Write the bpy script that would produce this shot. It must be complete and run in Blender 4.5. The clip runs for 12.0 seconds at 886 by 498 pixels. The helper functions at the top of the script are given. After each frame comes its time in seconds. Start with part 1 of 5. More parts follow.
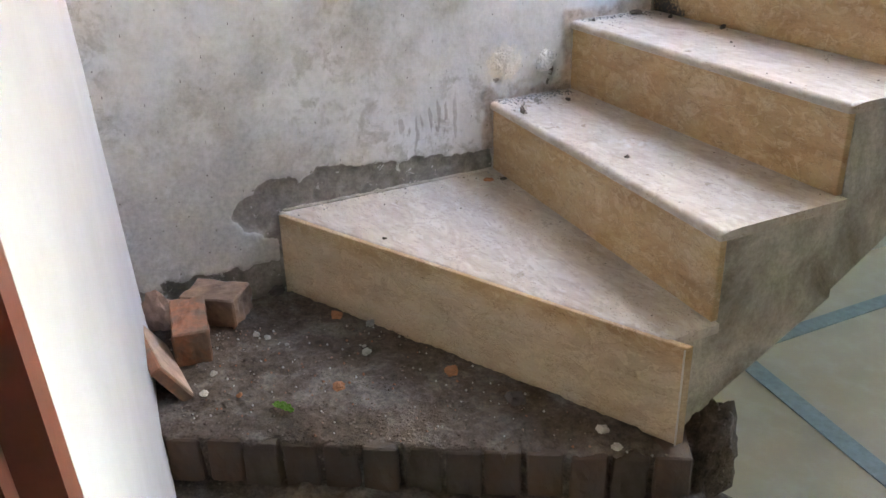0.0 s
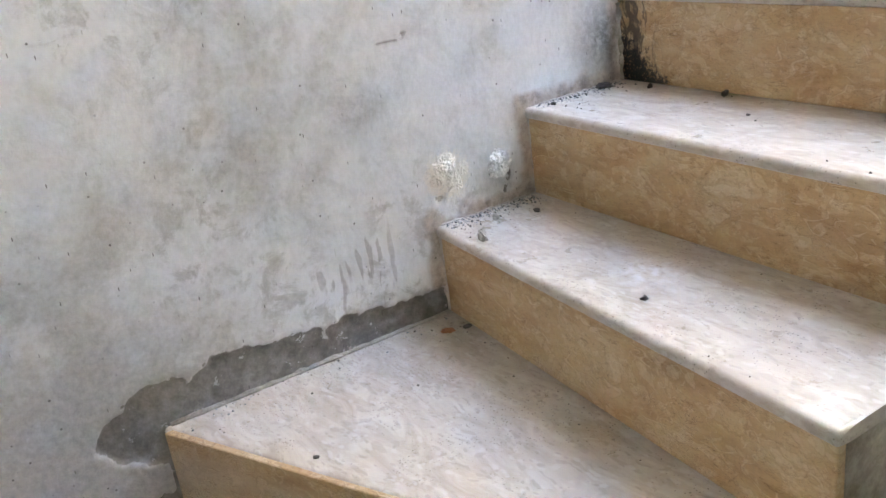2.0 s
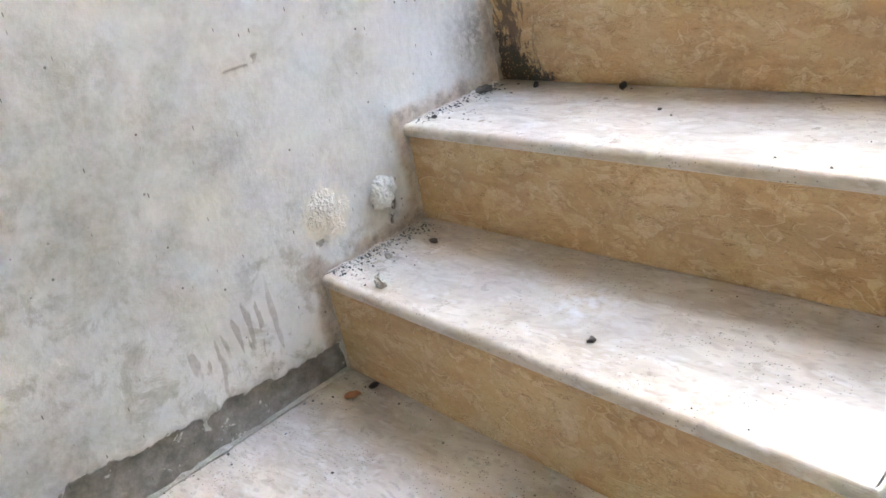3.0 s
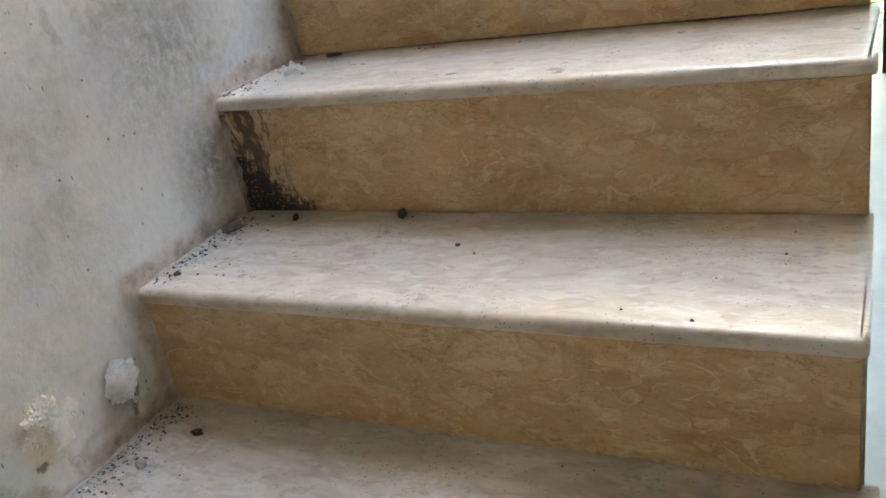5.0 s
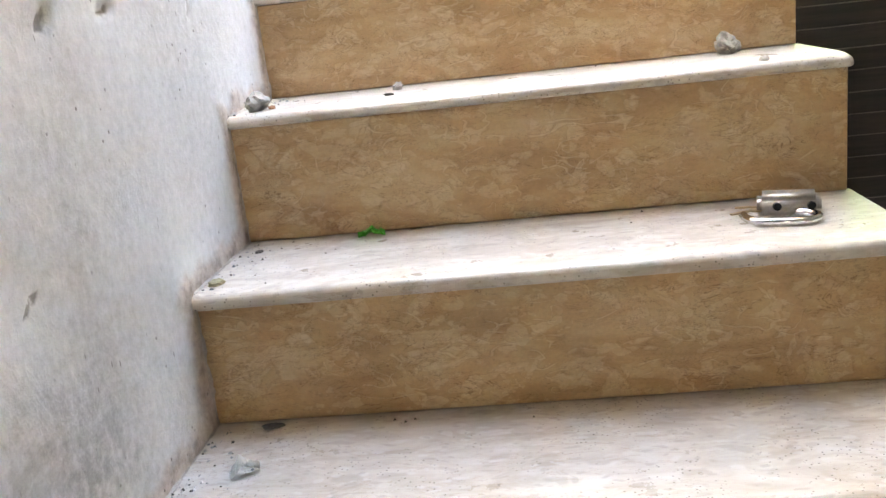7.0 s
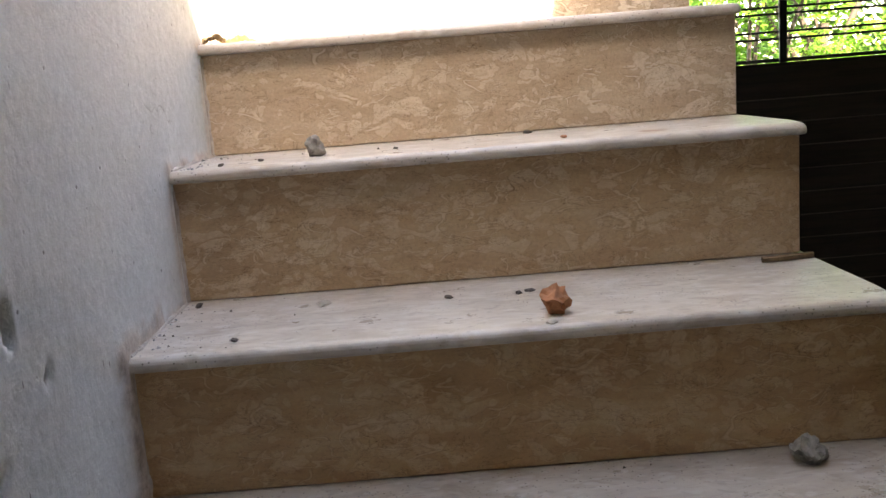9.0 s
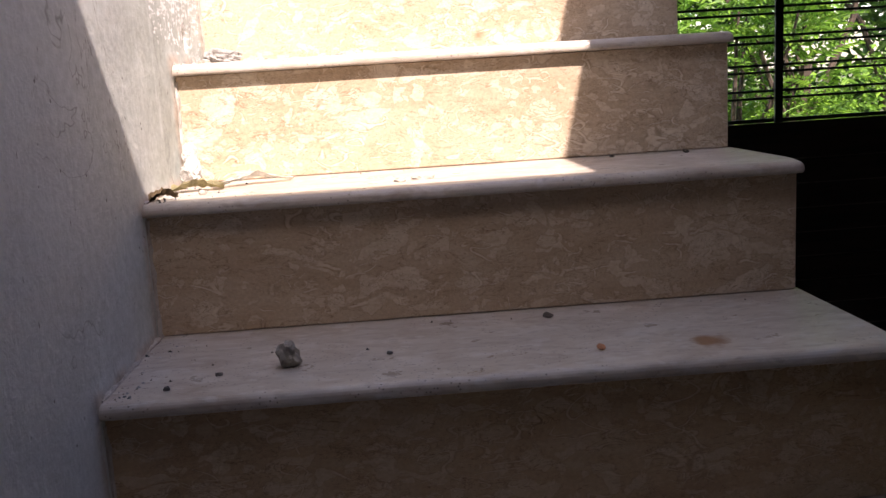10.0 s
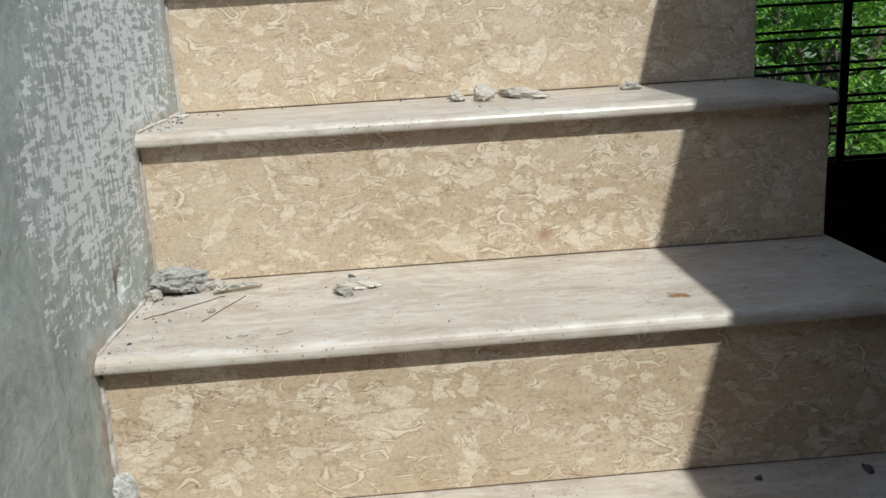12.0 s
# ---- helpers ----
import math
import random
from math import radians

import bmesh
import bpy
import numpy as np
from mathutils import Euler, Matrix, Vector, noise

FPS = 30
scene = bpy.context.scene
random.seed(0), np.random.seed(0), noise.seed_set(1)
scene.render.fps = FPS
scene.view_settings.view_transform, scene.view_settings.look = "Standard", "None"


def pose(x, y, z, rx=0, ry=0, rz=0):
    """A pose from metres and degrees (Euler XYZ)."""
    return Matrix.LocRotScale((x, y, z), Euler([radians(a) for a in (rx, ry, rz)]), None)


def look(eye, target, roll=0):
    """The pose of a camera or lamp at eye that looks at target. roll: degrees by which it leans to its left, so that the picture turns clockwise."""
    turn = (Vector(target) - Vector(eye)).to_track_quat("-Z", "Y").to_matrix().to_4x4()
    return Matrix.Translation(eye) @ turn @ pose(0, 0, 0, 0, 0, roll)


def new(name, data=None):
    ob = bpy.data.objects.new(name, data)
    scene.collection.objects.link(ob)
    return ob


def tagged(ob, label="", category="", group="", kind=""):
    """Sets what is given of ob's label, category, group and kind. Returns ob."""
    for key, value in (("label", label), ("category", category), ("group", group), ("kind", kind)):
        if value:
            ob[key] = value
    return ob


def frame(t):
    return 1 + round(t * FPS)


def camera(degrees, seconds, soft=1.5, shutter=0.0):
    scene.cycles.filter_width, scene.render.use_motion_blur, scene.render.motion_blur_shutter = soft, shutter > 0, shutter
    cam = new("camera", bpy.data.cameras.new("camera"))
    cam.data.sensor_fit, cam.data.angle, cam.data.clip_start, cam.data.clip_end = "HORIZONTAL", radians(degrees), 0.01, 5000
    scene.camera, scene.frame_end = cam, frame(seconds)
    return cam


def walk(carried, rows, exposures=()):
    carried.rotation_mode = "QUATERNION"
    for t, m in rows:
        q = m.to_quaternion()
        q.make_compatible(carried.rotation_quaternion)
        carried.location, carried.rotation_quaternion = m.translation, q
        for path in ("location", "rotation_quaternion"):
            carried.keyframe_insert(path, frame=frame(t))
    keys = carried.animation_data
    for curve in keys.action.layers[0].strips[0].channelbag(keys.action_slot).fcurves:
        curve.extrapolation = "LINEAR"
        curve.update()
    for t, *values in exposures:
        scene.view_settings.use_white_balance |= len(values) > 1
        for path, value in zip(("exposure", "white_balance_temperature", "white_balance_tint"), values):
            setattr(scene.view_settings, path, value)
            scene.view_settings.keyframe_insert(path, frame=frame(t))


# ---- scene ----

cam = camera(52.96, 12.0, soft=1.5)
PATH = [
    (0.0, (1.9222, -0.5671, 1.0076), (1.1120, -0.1644, 0.5816), -1.49),
    (0.5, (1.8524, -0.5415, 0.9515), (1.0472, -0.1535, 0.5031), -3.57),
    (1.0, (1.7173, -0.4434, 0.9177), (0.9034, -0.0521, 0.4883), -4.06),
    (1.5, (1.5606, -0.3446, 0.9547), (0.7420, 0.0493, 0.5369), -5.10),
    (2.0, (1.3860, -0.2725, 0.9654), (-0.2220, 0.6740, 0.2280), -7.95),
    (2.5, (1.2567, -0.2307, 0.9675), (0.5087, 0.3080, 0.5795), -11.2),
    (4.5, (0.9106, -0.0494, 0.9677), (0.3950, 0.7136, 0.5780), -10.18),
    (5.0, (0.8958, 0.0009, 1.0159), (0.4571, 0.8041, 0.6127), -11.09),
    (5.5, (0.7606, 0.1423, 1.0320), (0.4207, 0.9999, 0.6459), -10.02),
    (6.0, (0.6887, 0.2168, 1.1522), (0.4173, 1.0933, 0.7546), -10.52),
    (6.5, (0.5941, 0.2259, 1.1702), (0.3933, 1.1367, 0.8094), -8.75),
    (7.0, (0.4410, 0.2342, 1.2402), (0.3331, 1.1925, 0.9759), -6.57),
    (7.2, (0.4210, 0.2253, 1.2755), (0.3224, 1.1899, 1.0310), -6.30),
    (8.8, (0.3970, 0.6899, 1.5670), (0.3842, 1.6639, 1.3405), -4.90),
    (9.0, (0.3608, 0.7713, 1.5710), (0.3679, 1.7539, 1.3853), -4.54),
    (9.5, (0.3159, 0.9158, 1.7484), (0.3303, 1.9019, 1.5829), -4.10),
    (10.0, (0.3351, 1.0825, 1.7881), (0.3811, 2.0649, 1.6069), -3.62),
    (10.5, (0.3596, 1.2366, 1.9030), (0.4064, 2.2200, 1.7281), -3.29),
    (11.0, (0.3301, 1.3386, 1.9853), (0.3730, 2.3228, 1.8141), -3.34),
    (11.5, (0.2998, 1.4792, 2.0873), (0.3487, 2.4672, 1.9406), -3.22),
    (12.0, (0.3144, 1.6496, 2.1523), (0.3630, 2.6171, 1.9038), -3.40),
]
EXPOSURES = [(0.0, 6.7, 7750, 18), (1.0, 6.55, 7300, 17), (2.7, 7.0, 7750, 13), (4.3, 6.95, 8000, 12), (5.0, 6.08, 8700, 11), (6.0, 6.42, 8000, 12), (7.2, 6.35, 8900, 15),
             (8.8, 4.4, 8500, 16), (9.1, 3.6, 8400, 17), (9.5, 1.58, 7500, 28), (10.0, 1.62, 7200, 28), (10.6, 1.42, 6700, 20), (11.3, 0.65, 6150, 5), (12.0, 0.32, 6050, 3)]
walk(cam, [(t, look(eye, target, roll)) for t, eye, target, roll in PATH], EXPOSURES)

# ---- world and sun ----
SUN = Vector((0.235, -0.715, 1.0)).normalized()      # towards the sun
world = bpy.data.worlds.new("world")
scene.world = world
world.use_nodes = True
wn = world.node_tree
sky = wn.nodes.new("ShaderNodeTexSky")
sky.sky_type = "NISHITA"
sky.sun_disc = False
sky.sun_elevation = math.asin(SUN.z)
sky.sun_rotation = math.atan2(SUN.x, SUN.y)
wn.links.new(sky.outputs[0], wn.nodes["Background"].inputs["Color"])
wn.nodes["Background"].inputs["Strength"].default_value = 0.15
sun = new("sun", bpy.data.lights.new("sun", "SUN"))
sun.data.energy, sun.data.angle, sun.data.color = 3.4, radians(0.55), (1.0, 0.955, 0.89)
sun.matrix_world = look((3, -6, 9), Vector((3, -6, 9)) - SUN)


# ---- materials ----
class Mat:
    """A node material with short calls for its nodes."""

    def __init__(self, name, rough=0.7, metal=0.0, spec=0.5):
        self.mat = bpy.data.materials.new(name)
        self.mat.use_nodes = True
        self.tree = self.mat.node_tree
        self.bsdf = self.tree.nodes["Principled BSDF"]
        self.bsdf.inputs["Roughness"].default_value = rough
        self.bsdf.inputs["Metallic"].default_value = metal
        self.bsdf.inputs["Specular IOR Level"].default_value = spec
        self.co = self.node("ShaderNodeTexCoord").outputs["Object"]

    def node(self, kind):
        return self.tree.nodes.new(kind)

    def put(self, value, socket):
        if isinstance(value, bpy.types.NodeSocket):
            self.tree.links.new(value, socket)
        elif value is not None:
            if isinstance(value, tuple) and len(value) == 3 and len(socket.default_value) == 4:
                value = (*value, 1.0)
            socket.default_value = value
        return self

    def base(self, value):
        return self.put(value, self.bsdf.inputs["Base Color"])

    def scaled(self, sx, sy, sz, rot=(0, 0, 0), move=None):
        n = self.node("ShaderNodeMapping")
        self.put(self.co, n.inputs["Vector"])
        n.inputs["Scale"].default_value = (sx, sy, sz)
        n.inputs["Rotation"].default_value = rot
        if move is not None:
            self.put(move, n.inputs["Location"])
        return n.outputs["Vector"]

    def noise(self, scale, detail=4, rough=0.55, distort=0.0, vector=None):
        n = self.node("ShaderNodeTexNoise")
        self.put(vector or self.co, n.inputs["Vector"])
        n.inputs["Scale"].default_value, n.inputs["Detail"].default_value = scale, detail
        n.inputs["Roughness"].default_value, n.inputs["Distortion"].default_value = rough, distort
        return n.outputs[0]

    def cells(self, scale, vector=None, feature="F1", out=0):
        n = self.node("ShaderNodeTexVoronoi")
        n.feature = feature
        self.put(vector or self.co, n.inputs["Vector"])
        n.inputs["Scale"].default_value = scale
        return n.outputs[out]

    def ramp(self, value, *stops):
        n = self.node("ShaderNodeValToRGB")
        self.put(value, n.inputs[0])
        while len(n.color_ramp.elements) < len(stops):
            n.color_ramp.elements.new(0.5)
        for e, (at, colour) in zip(n.color_ramp.elements, stops):
            e.position = at
            e.color = (colour, colour, colour, 1) if not isinstance(colour, tuple) else (*colour, 1)
        return n.outputs[0]

    def mix(self, factor, a, b, blend="MIX"):
        n = self.node("ShaderNodeMix")
        n.data_type, n.blend_type = "RGBA", blend
        self.put(factor, n.inputs[0]), self.put(a, n.inputs[6]), self.put(b, n.inputs[7])
        return n.outputs[2]

    def math(self, kind, a, b=None):
        n = self.node("ShaderNodeMath")
        n.operation = kind
        self.put(a, n.inputs[0]), self.put(b, n.inputs[1])
        return n.outputs[0]

    def axis(self, which):
        n = self.node("ShaderNodeSeparateXYZ")
        self.put(self.co, n.inputs[0])
        return n.outputs["XYZ".index(which)]

    def spot(self, at, radius, soft=0.4, wobble=None, amount=0.03):
        """1 inside a ragged spot round a place, 0 outside."""
        d = self.node("ShaderNodeVectorMath")
        d.operation = "DISTANCE"
        self.put(self.co, d.inputs[0])
        d.inputs[1].default_value = at
        dist = d.outputs["Value"]
        if wobble is not None:
            dist = self.math("ADD", dist, self.math("MULTIPLY", self.math("SUBTRACT", wobble, 0.5), amount))
        return self.ramp(self.math("DIVIDE", dist, radius), (1 - soft, 1.0), (1.0, 0.0))

    def random(self):
        return self.node("ShaderNodeObjectInfo").outputs["Random"]

    def attr(self, name):
        n = self.node("ShaderNodeAttribute")
        n.attribute_name = name
        return n.outputs["Fac"]

    def relief(self, height, strength=0.3, distance=0.004):
        n = self.node("ShaderNodeBump")
        n.inputs["Strength"].default_value, n.inputs["Distance"].default_value = strength, distance
        self.put(height, n.inputs["Height"])
        self.tree.links.new(n.outputs[0], self.bsdf.inputs["Normal"])
        return self

    def rough(self, value):
        return self.put(value, self.bsdf.inputs["Roughness"])


def plain(name, colour, rough=0.7, metal=0.0, vary=0.25, scale=40, bump=0.2):
    m = Mat(name, rough, metal)
    dark = tuple(c * (1 - vary) for c in colour)
    light = tuple(min(1, c * (1 + vary)) for c in colour)
    n = m.noise(scale, 5, 0.65)
    m.base(m.ramp(n, (0.3, dark), (0.7, light)))
    m.relief(n, bump, 0.003)
    return m.mat


def riser_marble():
    """Tan fossil marble: angular pale shell flakes, curled strokes, brown clouds, cracks."""
    m = Mat("riser_marble", 0.38)

    def colour_noise(scale, detail, rough=0.5):
        n = m.node("ShaderNodeTexNoise")
        m.put(m.co, n.inputs["Vector"])
        n.inputs["Scale"].default_value, n.inputs["Detail"].default_value, n.inputs["Roughness"].default_value = scale, detail, rough
        return n.outputs["Color"]

    swirl, ragged = colour_noise(8, 2), colour_noise(34, 5, 0.62)
    flow = m.mix(0.10, m.scaled(1, 1, 1.9), swirl, "LINEAR_LIGHT")
    flow = m.mix(0.026, flow, ragged, "LINEAR_LIGHT")
    cloud = m.noise(5, 6, 0.66, 0.6, m.scaled(1, 1, 3.0))
    deep = m.ramp(cloud, (0.30, (0.34, 0.195, 0.085)), (0.50, (0.46, 0.295, 0.145)), (0.70, (0.53, 0.385, 0.22)))
    # dusty: paler, greyer tan for the upper steps and the lowest riser
    dusty = m.ramp(cloud, (0.30, (0.46, 0.35, 0.235)), (0.50, (0.515, 0.405, 0.287)), (0.70, (0.555, 0.455, 0.34)))
    upper_steps = m.ramp(m.math("DIVIDE", m.axis("Y"), 4.0), (0.46, 0.0), (0.60, 1.0))
    first_riser = m.ramp(m.axis("Z"), (0.14, 0.65), (0.18, 0.0))
    base = m.mix(m.math("MAXIMUM", upper_steps, first_riser), deep, dusty)
    fair = m.mix(upper_steps, (0.62, 0.47, 0.30), (0.71, 0.615, 0.49))
    show = m.math("ADD", m.math("MULTIPLY", upper_steps, 0.45), 0.55)
    dark = m.mix(upper_steps, (0.20, 0.105, 0.04), (0.20, 0.125, 0.065))
    mottle = m.noise(26, 5, 0.7, 0.6, m.scaled(1, 1, 3.4, move=(2, 3, 1)))
    base = m.mix(m.math("MULTIPLY", m.ramp(mottle, (0.50, 0.0), (0.66, 0.2)), show), base, fair)
    base = m.mix(m.math("MULTIPLY", m.ramp(mottle, (0.32, 0.2), (0.44, 0.0)), show), base, dark)
    # broken shells: whole cells of a torn mosaic, pale within, thinly rimmed
    streaked = m.ramp(m.noise(46, 4, 0.65, 0.8, m.scaled(1, 1, 2.6)), (0.34, 0.35), (0.58, 1.0))
    for scale, cut, amount in ((15.0, 0.84, 0.7), (25.0, 0.78, 0.75), (44.0, 0.74, 0.7)):
        n = m.node("ShaderNodeSeparateColor")
        m.put(m.cells(scale, flow, out=1), n.inputs[0])
        edge = m.cells(scale, flow, "DISTANCE_TO_EDGE")
        chosen = m.ramp(n.outputs[0], (cut, 0.0), (cut + 0.02, 1.0))
        inside = m.ramp(edge, (0.055, 0.0), (0.11, 1.0))
        rim = m.ramp(edge, (0.02, 0.0), (0.05, 1.0), (0.085, 0.0))
        base = m.mix(m.math("MULTIPLY", m.math("MULTIPLY", chosen, inside), m.math("MULTIPLY", m.math("MULTIPLY", streaked, show), amount)), base, fair)
        base = m.mix(m.math("MULTIPLY", m.math("MULTIPLY", chosen, rim), m.math("MULTIPLY", m.ramp(mottle, (0.42, 0.0), (0.55, 1.0)), 0.35)), base, dark)
    # curled strokes: a pale core between two thin dark lines
    for k, (scale, at, amount) in enumerate(((16, 0.50, 0.85), (21, 0.55, 0.8), (14, 0.45, 0.85), (26, 0.5, 0.75), (31, 0.54, 0.75))):
        field = m.noise(scale, 0.6, 0.5, 0.55, m.scaled(1, 1, 2.1, move=(k * 3.3, 0, k * 1.7)))
        core = m.ramp(field, (at - 0.017, 0.0), (at - 0.009, 1.0), (at + 0.009, 1.0), (at + 0.017, 0.0))
        lines = m.ramp(field, (at - 0.030, 0.0), (at - 0.021, 1.0), (at - 0.014, 0.0), (at + 0.014, 0.0), (at + 0.021, 1.0), (at + 0.030, 0.0))
        keep = m.ramp(m.noise(15, 2, 0.5, 0, m.scaled(1, 1, 1.5, move=(k * 5.0, 1, k * 2.0))), (0.58, 0.0), (0.61, 1.0))
        base = m.mix(m.math("MULTIPLY", m.math("MULTIPLY", core, keep), m.math("MULTIPLY", show, amount)), base, fair)
        base = m.mix(m.math("MULTIPLY", m.math("MULTIPLY", lines, keep), m.math("MULTIPLY", show, 0.55)), base, dark)
    for k, scale in enumerate((10, 19, 31)):
        veins = m.ramp(m.noise(scale, 4, 0.6, 2.2, m.scaled(1, 1, 2.8, move=(3.1 + k, 0, 7.7))), (0.484, 0.0), (0.494, 1.0), (0.504, 0.0))
        keep = m.ramp(m.noise(17, 2, 0.5, 0, m.scaled(1, 1, 1.6, move=(9 + k * 4, 2, 4))), (0.52, 0.0), (0.57, 1.0))
        base = m.mix(m.math("MULTIPLY", m.math("MULTIPLY", veins, keep), 0.95), base, dark)
    fleck = m.math("MULTIPLY", m.ramp(m.cells(95, m.scaled(1, 1, 2.2)), (0.12, 1.0), (0.22, 0.0)), m.ramp(m.noise(12, 3, 0.6), (0.50, 0.0), (0.60, 1.0)))
    base = m.mix(m.math("MULTIPLY", fleck, m.math("MULTIPLY", show, 0.6)), base, dark)
    grain = m.noise(220, 4, 0.75)
    base = m.mix(m.math("MULTIPLY", show, 0.3), base, m.ramp(grain, (0.3, 0.2), (0.7, 0.8)), "OVERLAY")
    # black mould in the corner of the fourth riser: a speckled wedge at the foot, brushed streaks above
    x, z = m.axis("X"), m.axis("Z")
    here = m.math("MULTIPLY", m.ramp(m.math("DIVIDE", m.axis("Y"), 4.0), (0.2515, 0.0), (0.253, 1.0)), m.ramp(m.math("DIVIDE", m.axis("Y"), 4.0), (0.27, 1.0), (0.28, 0.0)))
    speck = m.noise(75, 5, 0.75, 0.5)
    streak = m.noise(30, 4, 0.65, 1.2, m.scaled(1.3, 1, 0.42, rot=(0, 0.35, 0)))
    rise = m.math("MULTIPLY", m.math("SUBTRACT", z, 0.556), 8.5)
    wedge = m.math("ADD", m.math("ADD", rise, m.math("MULTIPLY", x, 6.6)), m.math("MULTIPLY", m.math("SUBTRACT", speck, 0.5), 1.5))
    low = m.math("MULTIPLY", m.ramp(wedge, (0.80, 1.0), (1.0, 0.0)), m.ramp(m.cells(170), (0.18, 0.25), (0.34, 1.0)))
    reach = m.math("ADD", m.math("MULTIPLY", x, 7.5), m.math("MULTIPLY", m.math("SUBTRACT", streak, 0.5), 2.0))
    tall = m.math("MULTIPLY", m.ramp(reach, (0.62, 1.0), (1.2, 0.0)), m.ramp(streak, (0.46, 0.06), (0.54, 0.95)))
    base = m.mix(m.math("MULTIPLY", here, m.math("MULTIPLY", tall, 0.92)), base, (0.06, 0.04, 0.026))
    base = m.mix(m.math("MULTIPLY", here, m.math("MULTIPLY", low, 0.96)), base, (0.018, 0.015, 0.012))
    rust = m.spot((0.505, 2.772, 1.875), 0.014, 0.9, mottle, 0.01)
    base = m.mix(m.math("MULTIPLY", rust, 0.7), base, (0.30, 0.15, 0.07))
    m.base(base)
    m.rough(m.ramp(m.noise(30, 4), (0.3, 0.34), (0.7, 0.5)))
    m.relief(m.noise(120, 5, 0.7), 0.12, 0.002)
    return m.mat


def tread_marble():
    """Pale marble with fine streaks along the step, dust and dirt specks."""
    m = Mat("tread_marble", 0.3)
    long_ = m.noise(9, 6, 0.66, 0.9, m.scaled(1, 2.6, 2.6))
    base = m.ramp(long_, (0.30, (0.36, 0.29, 0.225)), (0.5, (0.475, 0.415, 0.345)), (0.68, (0.59, 0.54, 0.47)))
    cloud = m.noise(6, 4, 0.6, 0.8, m.scaled(1, 1.6, 1))
    base = m.mix(m.ramp(cloud, (0.45, 0.0), (0.75, 0.5)), base, (0.49, 0.455, 0.41))
    swirl = m.node("ShaderNodeTexNoise")
    m.put(m.co, swirl.inputs["Vector"])
    swirl.inputs["Scale"].default_value, swirl.inputs["Detail"].default_value = 12, 3
    flow = m.mix(0.06, m.scaled(1, 2.4, 2.4), swirl.outputs["Color"], "LINEAR_LIGHT")
    for scale, cut, colour in ((16, 0.60, (0.58, 0.55, 0.515)), (27, 0.60, (0.33, 0.27, 0.22)), (38, 0.6, (0.60, 0.575, 0.545)), (52, 0.66, (0.30, 0.255, 0.215))):
        n = m.node("ShaderNodeSeparateColor")
        m.put(m.cells(scale, flow, out=1), n.inputs[0])
        spot = m.math("MULTIPLY", m.ramp(n.outputs[0], (cut, 0.0), (cut + 0.04, 1.0)), m.ramp(m.cells(scale, flow), (0.25, 1.0), (0.45, 0.0)))
        base = m.mix(m.math("MULTIPLY", spot, 0.45), base, colour)
    line = m.ramp(m.noise(11, 4, 0.6, 0.5, m.scaled(1, 5, 5, move=(4, 1, 0))), (0.486, 0.0), (0.497, 1.0), (0.51, 0.0))
    keep = m.ramp(m.noise(4, 2), (0.45, 0.0), (0.6, 0.7))
    base = m.mix(m.math("MULTIPLY", line, keep), base, (0.36, 0.27, 0.20))
    speck = m.math("MULTIPLY", m.ramp(m.cells(150), (0.12, 1.0), (0.22, 0.0)), m.ramp(m.noise(9, 4, 0.7), (0.45, 0.0), (0.57, 1.0)))
    base = m.mix(m.math("MULTIPLY", speck, 0.8), base, (0.07, 0.06, 0.05))
    dust = m.ramp(m.noise(14, 6, 0.7), (0.45, 0.0), (0.75, 0.35))
    base = m.mix(dust, base, (0.42, 0.38, 0.335))
    warp = m.noise(70, 3)
    for at, r in (((0.685, 2.064, 1.476), 0.02), ((0.619, 2.571, 1.844), 0.009)):
        base = m.mix(m.math("MULTIPLY", m.spot(at, r * 1.3, 0.5, warp, 0.03), 0.9), base, (0.24, 0.11, 0.04))
    smear = m.math("MULTIPLY", m.spot((0.45, 0.645, 0.378), 0.075, 0.8, warp, 0.06), m.ramp(m.noise(40, 4, 0.6), (0.45, 0.0), (0.6, 0.8)))
    base = m.mix(smear, base, (0.66, 0.67, 0.68))
    m.base(base)
    m.rough(m.mix(m.ramp(m.noise(20, 5, 0.7), (0.35, 0.0), (0.7, 1.0)), (0.27, 0.27, 0.27), (0.5, 0.5, 0.5)))
    m.relief(m.noise(160, 5, 0.7), 0.08, 0.002)
    return m.mat


